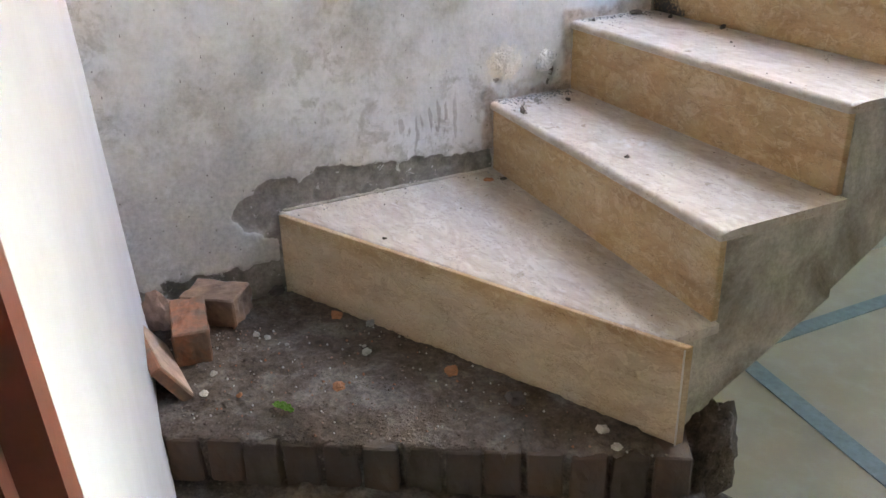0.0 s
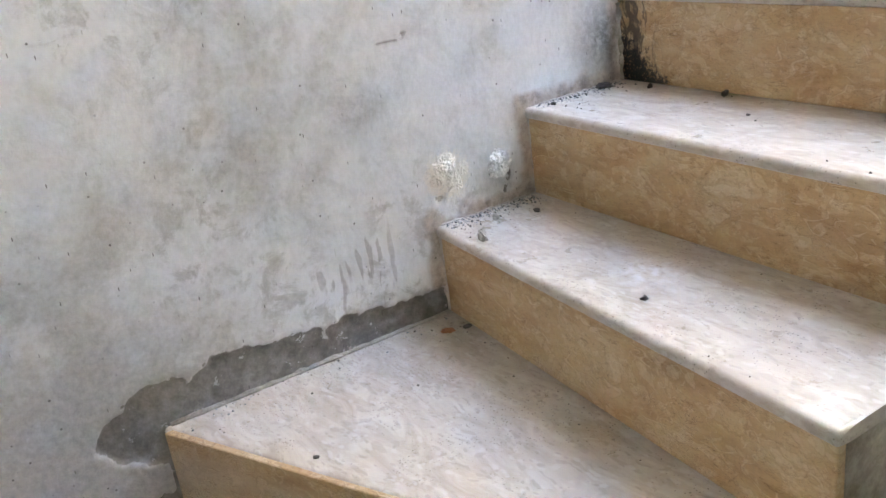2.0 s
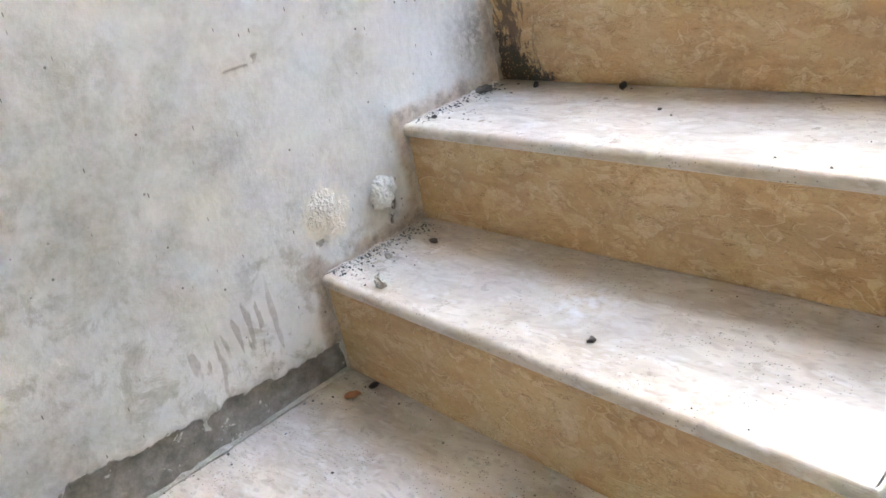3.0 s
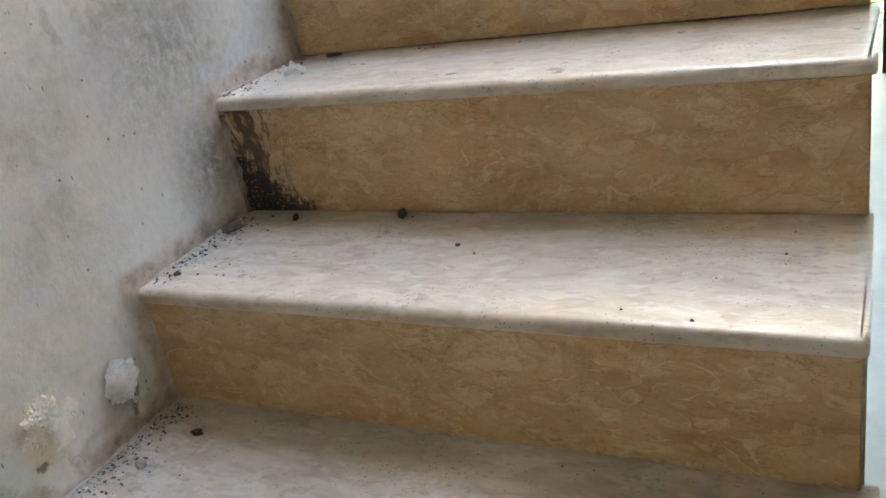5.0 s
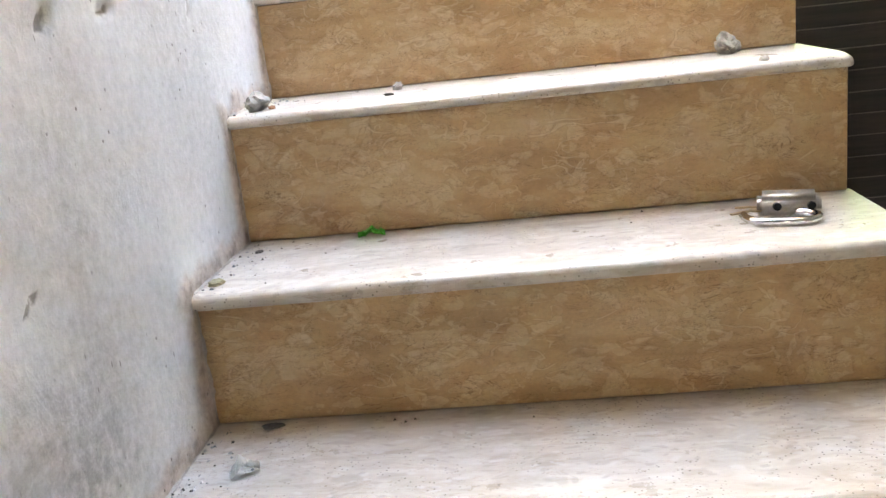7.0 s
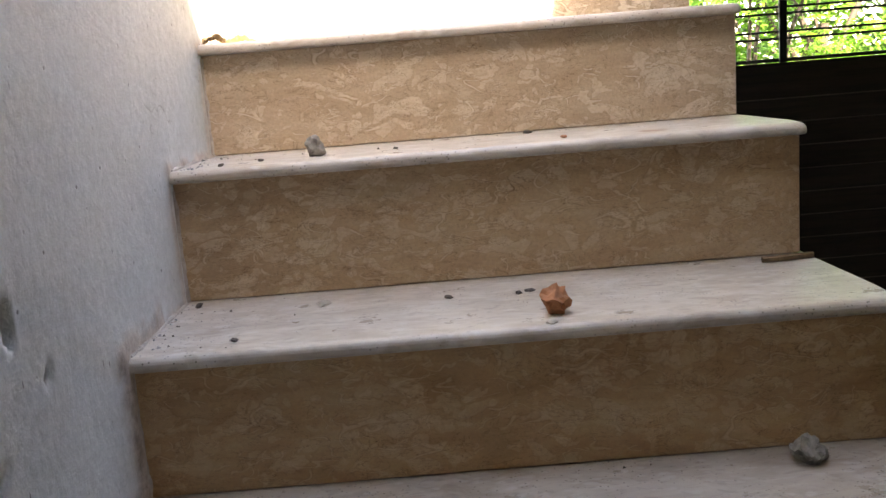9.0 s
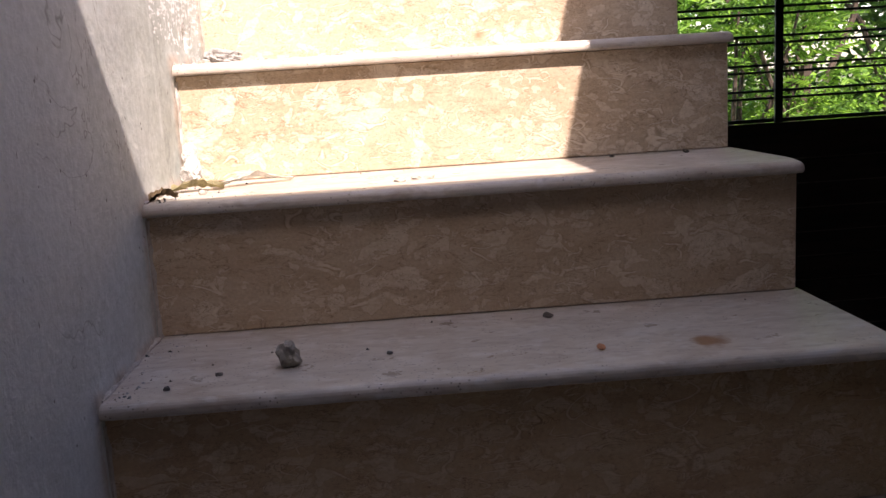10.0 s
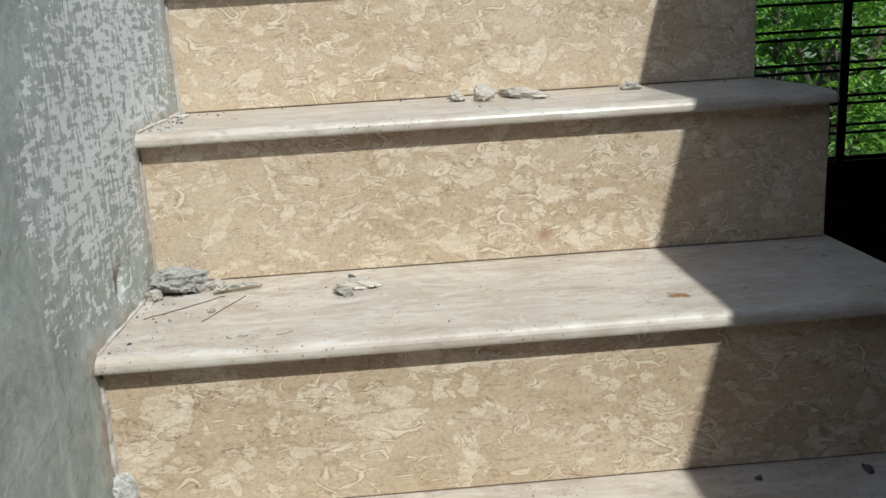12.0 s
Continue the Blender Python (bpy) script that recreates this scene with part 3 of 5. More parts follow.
def bead(points, radius, seed, flat=1.0):
    """An uneven ridge of mortar along a line of points."""
    bm = bmesh.new()
    rings = []
    pts = [Vector(p) for p in points]
    for k, p in enumerate(pts):
        d = (pts[min(k + 1, len(pts) - 1)] - pts[max(k - 1, 0)]).normalized()
        side = d.orthogonal().normalized()
        up = d.cross(side)
        r = radius * (0.55 + 0.9 * abs(noise.noise(p * 31 + Vector((seed, 0, 0)))))
        rings.append([bm.verts.new(p + (side * math.cos(a) + up * math.sin(a)) * r * (0.8 + 0.4 * noise.noise(p * 90 + Vector((a, seed, 0))))) for a in (0.3, 1.35, 2.4, 3.45, 4.5, 5.55)])
    for r0, r1 in zip(rings, rings[1:]):
        for j in range(6):
            bm.faces.new((r0[j], r0[(j + 1) % 6], r1[(j + 1) % 6], r1[j]))
    bm.faces.new(rings[0])
    bm.faces.new(rings[-1])
    return bm


for n in range(1, STEPS):
    i, z = n - 1, level(n)
    y0, y1 = FRONT_WALL[i] + 0.012, FRONT_WALL[i + 1] + 0.006
    r = 0.011 if n == 1 else 0.007
    part("mortar_joint", bead([(0.001, y0 + (y1 - y0) * k / 40, z) for k in range(41)], r, n, 1.0), CONCRETE if n == 1 else MORTAR, staircase, "uneven mortar joint along the wall")
    yy = FRONT_WALL[i + 1] + overhang(n + 1)
    part("corner_joint", bead([(0.0, yy, z + 0.16 * k / 20) for k in range(21)], 0.013 if n == 3 else 0.007, n + 50), CONCRETE if n == 3 else MORTAR, staircase, "mortar filling beside the riser")

# ---- setting ----
FLOOR = -0.42
thing("floor", boxed(-0.3, -3.4, FLOOR - 0.1, 9, 5.4, FLOOR), TERRAZZO, "pale worn terrazzo floor with blue-grey strips", "floor", kind="structure")
thing("ground", boxed(-150, -150, FLOOR - 0.6, 150, 300, FLOOR - 0.11), GROUND, "bare earth ground outside the gate", "ground", kind="structure")


def floor_strip(x0, y0, x1, y1, half):
    d = Vector((x1 - x0, y1 - y0, 0)).normalized()
    s = Vector((-d.y, d.x, 0)) * half
    a, b = Vector((x0, y0, FLOOR - 0.03)), Vector((x1, y1, FLOOR - 0.03))
    up = Vector((0, 0, 0.033))
    bm = bmesh.new()
    hexa(bm, [bm.verts.new(p) for p in (a - s, b - s, b + s, a + s, a - s + up, b - s + up, b + s + up, a + s + up)])
    return bm


thing("floor_strip", floor_strip(-0.2, 1.275, 4.4, 0.62, 0.030), STRIP, "blue-grey inlaid strip in the terrazzo floor", "trim", kind="structure")
thing("floor_strip", floor_strip(0.28, 1.25, 0.31, 4.9, 0.028), STRIP, "blue-grey inlaid strip in the terrazzo floor", "trim", kind="structure")


# the wall beside the stairs: a sheet of old plaster with broken places
def stepped(*runs):
    out = []
    for a, b, d in runs:
        k = max(1, round((b - a) / d))
        out += [a + (b - a) * j / k for j in range(k)]
    return out + [runs[-1][1]]


YS = stepped((-0.62, -0.42, 0.05), (-0.42, 0.76, 0.005), (0.76, 0.90, 0.01), (0.90, 1.20, 0.007), (1.20, 1.42, 0.012), (1.42, 1.66, 0.006), (1.66, 3.1, 0.012), (3.1, 6.0, 0.2))
ZS = stepped((FLOOR, -0.02, 0.05), (-0.02, 0.54, 0.005), (0.54, 1.0, 0.01), (1.0, 1.46, 0.007), (1.46, 1.84, 0.008), (1.84, 2.5, 0.012), (2.5, 3.5, 0.2))
TOP_Y = (-0.62, -0.202, -0.152, -0.067, -0.012, 0.018, 0.058, 0.168, 0.318, 0.428, 0.508, 0.553, 0.568, 9)
TOP_Z = (0.03, 0.05, 0.22, 0.282, 0.283, 0.258, 0.295, 0.27, 0.266, 0.257, 0.256, 0.25, 0.10, 0.0)
LOW_Y = (-0.62, -0.202, -0.132, -0.052, -0.037, 9)
LOW_Z = (0.6, 0.25, 0.165, 0.125, -1.0, -1.0)
# chips and holes: place along the wall, height, half length, half height, depth, lean
CHIPS = ((0.5, 0.742, 0.042, 0.006, 0.004, 0.1),
         (0.554, 0.431, 0.012, 0.008, 0.004, 0.3),
         (0.716, 0.427, 0.007, 0.026, 0.012, -0.3),
         (1.057, 1.264, 0.017, 0.01, 0.006, 0.6),
         (1.19, 1.273, 0.02, 0.007, 0.006, 0.1),
         (0.932, 1.027, 0.022, 0.006, 0.004, 0.5),
         (1.493, 1.4, 0.008, 0.018, 0.028, 0.0),
         (1.554, 1.338, 0.006, 0.014, 0.006, -0.4),
         (1.448, 1.281, 0.007, 0.018, 0.005, -0.4),
         (1.617, 1.778, 0.012, 0.010, 0.028, 0.2),
         (1.632, 1.790, 0.005, 0.014, 0.014, 0.0),
         (2.627, 1.889, 0.014, 0.016, 0.008, 0.0))


def sheet_depth(y, z):
    """How bare the wall is, and how deep, at a place."""
    if y > 3.1 or z > 2.5:
        return 0.0, 0.0
    p = Vector((0.0, y, z))
    bare, deep = 0.0, 0.0
    if y < 0.6 and -0.03 < z < 0.34:
        n1 = noise.fractal(p * 26, 1.0, 2.2, 5)
        top = np.interp(y, TOP_Y, TOP_Z) + 0.014 * n1
        low = np.interp(y, LOW_Y, LOW_Z) + 0.014 * noise.fractal(p * 30 + Vector((5, 0, 0)), 1.0, 2.2, 4)
        k = min(top - z, z - low)
        if y < -0.05:
            k = max(k, 0.072 + 0.02 * n1 - z)
        bare = 1 / (1 + math.exp(-max(-40, min(40, k / 0.0022))))
        # loose flecks round the broken rim
        if bare < 0.5 and k > -0.05:
            f = noise.fractal(p * 95 + Vector((2, 0, 0)), 1.0, 2.1, 3)
            bare = max(bare, 1.0 if f > 0.62 + (-k) * 9 else 0.0)
        deep = 0.006 * bare
    for cy, cz, a, b, d, lean in CHIPS:
        dy, dz = y - cy, z - cz
        if abs(dy) < 0.07 and abs(dz) < 0.07:
            u, w = dy * math.cos(lean) + dz * math.sin(lean), dz * math.cos(lean) - dy * math.sin(lean)
            r = math.sqrt((u / a) ** 2 + (w / b) ** 2) + 0.45 * noise.noise(p * 70)
            if r < 1.15:
                s = min(1.0, (1.15 - r) / 0.3)
                bare, deep = max(bare, s * (0.95 if d > 0.009 else 0.6)), max(deep, d * s)
    bump = 0.0012 * noise.fractal(p * 9, 1.0, 2.0, 3)
    return bare, deep + bump


def joint_at(y, z):
    """How thickly mortar is smeared on the wall along the line of the steps."""
    if not 0.3 < y < 3.3:
        return 0.0
    best = 1.0
    for n in range(1, 13):
        yf, yb = FRONT_WALL[n - 1], FRONT_WALL[n]
        if yf - 0.08 < y < yb + 0.08:
            dy = max(yf - y, 0.0, y - yb)
            best = min(best, math.hypot(dy, z - level(n)) if z > level(n) - 0.03 else 1.0)
            dz = max(level(n) - z, 0.0, z - level(n + 1))
            best = min(best, math.hypot((y - yb) * 1.3, dz))
    k = (0.027 if y < 1.9 else 0.006) + 0.018 * noise.fractal(Vector((3.0, y, z)) * 22, 1.0, 2.1, 4) - best
    return 1 / (1 + math.exp(-max(-40, min(40, k / 0.003))))


def plaster_sheet():
    verts, bares, joints = [], [], []
    for y in YS:
        for z in ZS:
            b, d = sheet_depth(y, z)
            j = joint_at(y, z)
            verts.append((-d + 0.003 * j, y, z))
            bares.append(b)
            joints.append(j)
    m = len(ZS)
    i = np.arange(len(YS) - 1)[:, None] * m + np.arange(m - 1)[None, :]
    quads = np.stack([i, i + m, i + m + 1, i + 1], -1).reshape(-1, 4)
    me = bpy.data.meshes.new("wall_left")
    me.from_pydata(verts, [], quads.tolist())
    layer = me.attributes.new("bare", "FLOAT", "POINT")
    layer.data.foreach_set("value", bares)
    layer = me.attributes.new("joint", "FLOAT", "POINT")
    layer.data.foreach_set("value", joints)
    me.materials.append(PLASTER)
    me.polygons.foreach_set("use_smooth", [True] * len(me.polygons))
    return me


wall_left = tagged(new("wall_left", plaster_sheet()), "patchy whitewashed plaster wall, broken along the lowest step", "wall", kind="structure")
part("masonry", boxed(-0.26, -0.62, FLOOR, -0.035, 6.0, 3.5), CONCRETE, wall_left)


def lump(r, seed, squash=(1, 1, 1), rough=0.35, level_=3, scale=1.0):
    """A broken stone: a ball hacked by flat cuts and noise, its foot at z = 0."""
    rng = random.Random(seed)
    bm = bmesh.new()
    bmesh.ops.create_icosphere(bm, subdivisions=level_, radius=1.0)
    cuts = [Vector((rng.uniform(-1, 1), rng.uniform(-1, 1), rng.uniform(-0.6, 1))).normalized() for _ in range(7)]
    for v in bm.verts:
        d = v.co.copy()
        for c in cuts:
            k = v.co.dot(c)
            if k > 0.68:
                v.co -= c * (k - 0.68)
        v.co *= 1 + rough * noise.fractal(d * 2.3 * scale + Vector((seed * 3.7, 0, 0)), 1.0, 2.0, 4)
        v.co = Vector((v.co.x * squash[0], v.co.y * squash[1], v.co.z * squash[2])) * r
    low = min(v.co.z for v in bm.verts)
    cut = low + (max(v.co.z for v in bm.verts) - low) * 0.16
    for v in bm.verts:
        v.co.z = max(v.co.z, cut) - cut
    return bm


bm = lump(0.031, 91, (0.6, 0.9, 1.0), 0.30, 4, 6.5)
for v in bm.verts:
    v.co += Vector((0.008, 0.694, 0.440))
part("plaster_lump", bm, PALE_MORTAR, wall_left, "crumbly pale plaster lump")

for k, (y, z, r) in enumerate(((0.572, 0.492, 0.026), (0.586, 0.458, 0.022), (0.551, 0.470, 0.018), (0.609, 0.476, 0.014))):
    bm = lump(r, 95 + k, (0.26, 1.0, 1.0), 0.34, 4, 5.0)
    for v in bm.verts:
        v.co += Vector((0.003, y, z - r * 0.8))
    part("plaster_bloom", bm, LIME, wall_left, "crusty cream lime bloom")


# wall with the doorway: leans slightly away from the corner
def slant(x, z, d=0.0):
    return -0.385 - 0.12 * x - 0.05 * z - d


def leaning(x0, x1, d0, d1, z0, z1):
    bm = bmesh.new()
    hexa(bm, [bm.verts.new((x, slant(x, z, d), z)) for z in (z0, z1) for x, d in ((x0, d1), (x1, d1), (x1, d0), (x0, d0))])
    return bm


def door_wall():
    bm = bmesh.new()
    cols, rows = 60, 90
    grid = []
    for a in range(cols + 1):
        x = -0.02 + 1.407 * a / cols
        line = []
        for b in range(rows + 1):
            z = FLOOR + (2.715 - FLOOR) * b / rows
            bulge = 0.006 * noise.fractal(Vector((x * 2, 0, z * 2)), 1.0, 2.0, 3)
            line.append(bm.verts.new((x, slant(x, z) + bulge, z)))
        grid.append(line)
    for a in range(cols):
        for b in range(rows):
            bm.faces.new((grid[a][b], grid[a + 1][b], grid[a + 1][b + 1], grid[a][b + 1]))
    back = [bm.verts.new((x, slant(x, z, 0.2), z)) for x, z in ((-0.02, FLOOR), (1.387, FLOOR), (1.387, 2.715), (-0.02, 2.715))]
    bm.faces.new(back)
    bm.faces.new([back[1], back[2]] + grid[cols][::-1])
    return bm


thing("wall_door", door_wall(), WHITE, "smooth white painted wall beside the doorway", "wall", kind="structure", smooth=True)
door_frame = thing("door_1", label="reddish brown painted door frame in the white wall", category="door frame", kind="structure")
bm = leaning(1.388, 1.434, -0.005, 0.15, FLOOR, 1.75)
part("jamb", bm, DOORPAINT, door_frame)
bm = leaning(1.434, 1.462, 0.02, 0.15, FLOOR, 1.75)
part("stop", bm, DOORPAINT, door_frame)
# three unseen walls, added to close the porch against outside light
thing("wall_back", boxed(-0.26, -3.4, FLOOR, 4.75, -3.2, 2.715), PORCH, "unseen wall added behind the porch to keep outside light off the steps", "wall", kind="structure")
thing("wall_right", boxed(4.6, -3.2, FLOOR, 4.8, 5.1, 2.715), PORCH, "unseen side wall added to keep outside light out of the porch", "wall", kind="structure")
thing("wall_corner", boxed(-0.26, -3.2, FLOOR, -0.06, -0.61, 2.715), PORCH, "unseen wall added behind the doorway to close the porch", "wall", kind="structure")

# the landing under the first step, edged with bricks
CORNER, EDGE_A, EDGE_B = Vector((-0.02, -0.39, 0)), Vector((0.462, -0.450, 0)), Vector((0.970, 0.345, 0))
ALONG = (EDGE_B - EDGE_A).normalized()
INWARD = Vector((-ALONG.y, ALONG.x, 0))


def landing():
    bm = bmesh.new()
    n = 90
    grid = []
    far_a, far_b = Vector((-0.02, -0.41, 0)), Vector((0.10, 0.34, 0))
    for a in range(n + 1):
        line = []
        for b in range(n + 1):
            u, w = a / n, b / n
            p = (EDGE_A.lerp(EDGE_B, u)).lerp(far_a.lerp(far_b, u), w)
            q = p * 1.0
            h = 0.006 * noise.fractal(q * 14, 1.0, 2.0, 4) + 0.004 * noise.fractal(q * 60, 1.0, 2.0, 3)
            edge = min(1.0, w * 14)
            ragged = 0.022 * (1 - edge) * noise.fractal(q * 25 + Vector((3, 3, 0)), 1.0, 2.0, 3)
            line.append(bm.verts.new((p.x + INWARD.x * (0.010 + ragged), p.y + INWARD.y * (0.010 + ragged), h - 0.004 - 0.006 * (1 - edge))))
        grid.append(line)
    for a in range(n):
        for b in range(n):
            bm.faces.new((grid[a][b], grid[a + 1][b], grid[a + 1][b + 1], grid[a][b + 1]))
    rim = [grid[a][0] for a in range(n + 1)] + [grid[n][b] for b in range(1, n + 1)] + [grid[a][n] for a in range(n - 1, -1, -1)] + [grid[0][b] for b in range(n - 1, 0, -1)]
    lows = [bm.verts.new((v.co.x + INWARD.x * 0.06, v.co.y + INWARD.y * 0.06, FLOOR)) for v in rim]
    for j in range(len(rim)):
        k = (j + 1) % len(rim)
        bm.faces.new((rim[j], rim[k], lows[k], lows[j]))
    return bm


landing_base = thing("landing", landing(), SOIL, "dusty earth landing edged with muddy bricks below the stairs", "landing", kind="structure", smooth=True)


def ledge():
    """Rough lower ledge in front of the bricks."""
    bm = bmesh.new()
    n, m = 70, 16
    grid = []
    for a in range(n + 1):
        line = []
        for b in range(m + 1):
            p = EDGE_A.lerp(EDGE_B, -0.02 + 1.06 * a / n) - INWARD * (0.34 * b / m - 0.03)
            h = 0.012 * noise.fractal(p * 12, 1.0, 2.0, 4) + 0.006 * noise.fractal(p * 45, 1.0, 2.0, 3)
            drop = max(0, b / m - 0.8) * 1.6
            line.append(bm.verts.new((p.x, p.y, -0.112 + h - drop)))
        grid.append(line)
    for a in range(n):
        for b in range(m):
            bm.faces.new((grid[a][b], grid[a + 1][b], grid[a + 1][b + 1], grid[a][b + 1]))
    return bm


part("ledge", ledge(), SOIL, landing_base, "dark lower ledge of packed earth", True)


def rough_block(sx, sy, sz, seed, wear=0.004, cuts=5):
    """A worn brick with its foot at z = 0."""
    bm = bmesh.new()
    bmesh.ops.create_cube(bm, size=1.0)
    bmesh.ops.scale(bm, vec=(sx, sy, sz), verts=bm.verts)
    bmesh.ops.bevel(bm, geom=bm.edges[:], offset=min(0.0035, sx * 0.2, sy * 0.2, sz * 0.2), segments=1, affect="EDGES")
    bmesh.ops.subdivide_edges(bm, edges=[e for e in bm.edges if e.calc_length() > 0.03], cuts=cuts, use_grid_fill=True)
    for v in bm.verts:
        v.co += v.co.normalized() * wear * noise.fractal(v.co * 42 + Vector((seed * 5.1, 0, 0)), 1.0, 2.0, 4)
        v.co.z += sz / 2
    return bm


bricks_mesh = [mesh_of("brick", rough_block(0.0655, 0.20, 0.099, k, 0.0045, 3), MUDBRICK, False) for k in range(4)]
turn = math.degrees(math.atan2(ALONG.y, ALONG.x))
for k in range(13):
    at = EDGE_A + ALONG * (0.045 + 0.0755 * k) + INWARD * (0.104 + 0.004 * math.sin(k * 2.3))
    ob = new("brick", bricks_mesh[k % 4])
    ob.parent = landing_base
    ob.matrix_basis = pose(at.x, at.y, -0.112 + 0.002 * math.sin(k * 1.7), 0.6 * math.sin(k * 3.1), 1.6 * math.sin(k * 1.3), turn + 1.2 * math.sin(k * 2.1))


def mound(seed, r, squash, at, material, name, label, parent):
    bm = lump(r, seed, squash, 0.24, 4, 1.8)
    for v in bm.verts:
        v.co += Vector(at)
    return part(name, bm, material, parent, label, True)


mound(5, 0.12, (0.8, 1.0, 1.8), (0.915, 0.43, -0.42), SOIL, "rubble", "dark broken masonry under the stair's foot", landing_base)
mound(7, 0.085, (0.75, 1.0, 1.7), (0.895, 0.475, -0.20), SOIL, "rubble", "dark broken masonry under the stair's foot", landing_base)
mound(8, 0.12, (0.8, 0.95, 1.6), (0.965, 0.36, -0.42), SOIL, "rubble", "dark broken masonry under the stair's foot", landing_base)

# roof slabs round the stair opening
ROOF = 2.845
Y1 = 2.29 - 0.715 * (ROOF - 1.658)
X2 = 0.608 + 0.235 * (ROOF - 1.658)
thing("ceiling", boxed(-0.24, -3.4, ROOF - 0.13, 5.2, Y1, ROOF), CEILING_PAINT, "pale concrete slab over the porch", "ceiling", kind="structure")
thing("ceiling_side", boxed(X2, Y1, ROOF - 0.13, 5.2, 5.3, ROOF), CEILING_PAINT, "pale concrete slab beside the stair opening", "ceiling", kind="structure")

# unseen wall, added to block low sky light from the stair head
thing("wall_top", boxed(-0.26, 4.3, 2.6, 0.95, 4.5, 4.1), CEILING_PAINT, "unseen wall added at the stair head to block low sky light", "wall", kind="structure")
thing("landing_top", boxed(0.0, 4.02, 2.66, 0.86, 4.298, 2.77), CONCRETE, "small concrete landing at the head of the stairs", "landing", kind="structure")

# ---- gate ----
GY = 5.0
gate = thing("gate", label="dark brown slatted steel gate with black bars above", category="gate")
z1 = 1.53
for k in range(17):
    z0 = z1 - (0.165 if k == 0 else 0.108)
    part("slat", boxed(0.9, GY + 0.003, z0, 2.62, GY + 0.022, z1, 0.003), GATE, gate)
    part("seam", boxed(0.9, GY + 0.006, z0 - 0.0045, 2.62, GY + 0.016, z0 - 0.0005), SEAM, gate, "thin lighter seam between two slats")
    z1 = z0 - 0.005
part("lintel", boxed(0.9, GY - 0.02, 2.33, 2.62, GY + 0.10, 2.715, 0.004), GATE, gate)
for z in (1.545, 1.640, 1.672, 1.754, 1.784, 1.880, 1.910, 2.005, 2.035, 2.135, 2.165, 2.255, 2.285):
    part("bar", boxed(0.9, GY, z - (0.012 if z < 1.6 else 0.0055), 2.62, GY + 0.011, z + 0.0055, 0.002), IRON, gate)
for x in (1.1, 2.05, 2.60):
    part("post", boxed(x - 0.018, GY - 0.012, 1.53, x + 0.018, GY + 0.002, 2.335, 0.002), IRON, gate)
# unseen filler wall, added to cut the light coming through the bars
thing("wall_gate", boxed(2.625, 4.96, FLOOR, 4.6, 5.1, 2.715), PORCH, "unseen wall added beside the gate to cut the light through it", "wall", kind="structure")


# ---- plants beyond the gate ----
def leaf_cloud(rng, blobs, count, size, long_=2.2):
    """Many small bent leaves, strewn through uneven clumps."""
    verts, faces = [], []
    for _ in range(count):
        c, r = rng.choice(blobs)
        while True:
            d = Vector((rng.uniform(-1, 1), rng.uniform(-1, 1), rng.uniform(-1, 1)))
            if 0.25 < d.length < 1:
                break
        p = Vector(c) + Vector((d.x * r, d.y * r, d.z * r * 0.85))
        s = size * rng.uniform(0.6, 1.35)
        m = Euler((rng.uniform(-0.9, 0.9), rng.uniform(-0.9, 0.9), rng.uniform(0, 6.3))).to_matrix()
        k = len(verts)
        for q in ((0, 0, 0), (0.5 / long_ * 1.0, 0.45, 0.08), (0, 1.0, -0.12), (-0.5 / long_ * 1.0, 0.45, 0.08)):
            verts.append(p + m @ (Vector(q) * s))
        faces += [(k, k + 1, k + 2), (k, k + 2, k + 3)]
    return verts, faces


def frond_cloud(rng, blobs, count, length):
    """Feather leaves: a bowed stalk with pairs of narrow leaflets."""
    verts, faces = [], []
    for _ in range(count):
        c, r = rng.choice(blobs)
        d = Vector((rng.gauss(0, 0.5), rng.gauss(0, 0.5), rng.gauss(0, 0.5)))
        p = Vector(c) + d * r
        m = Euler((rng.uniform(-0.7, 0.5), rng.uniform(-0.5, 0.5), rng.uniform(0, 6.3))).to_matrix()
        ln = length * rng.uniform(0.7, 1.3)
        for j in range(9):
            u = (j + 1) / 9
            stem = Vector((0, u * ln, -0.25 * ln * u * u))
            w = ln * 0.26 * (1 - 0.5 * u)
            for side in (-1, 1):
                k = len(verts)
                for q in ((0, 0, 0), (side * w * 0.5, 0.022, 0.004), (side * w, 0.03, -0.012), (side * w * 0.5, -0.004, 0.0)):
                    verts.append(p + m @ (stem + Vector(q)))
                faces += [(k, k + 1, k + 2), (k, k + 2, k + 3)]
    return verts, faces


def crown(name, data, material, parent, label=""):
    me = bpy.data.meshes.new(name)
    me.from_pydata([tuple(v) for v in data[0]], [], data[1])
    me.materials.append(material)
    ob = new(name, me)
    ob.parent = parent
    return tagged(ob, label)


def limb(bm, a, b, ra, rb, seed):
    pts = [Vector(a).lerp(Vector(b), k / 8) + Vector((noise.noise(Vector((k * 0.6, seed, 0))), noise.noise(Vector((k * 0.6, seed, 5))), 0)) * 0.12 * math.sin(math.pi * k / 8) for k in range(9)]
    rings = []
    for k, p in enumerate(pts):
        d = (pts[min(k + 1, 8)] - pts[max(k - 1, 0)]).normalized()
        s = d.orthogonal().normalized()
        u = d.cross(s)
        r = ra + (rb - ra) * k / 8
        rings.append([bm.verts.new(p + (s * math.cos(t) + u * math.sin(t)) * r) for t in (0, 1.05, 2.1, 3.15, 4.2, 5.25)])
    for r0, r1 in zip(rings, rings[1:]):
        for j in range(6):
            bm.faces.new((r0[j], r0[(j + 1) % 6], r1[(j + 1) % 6], r1[j]))


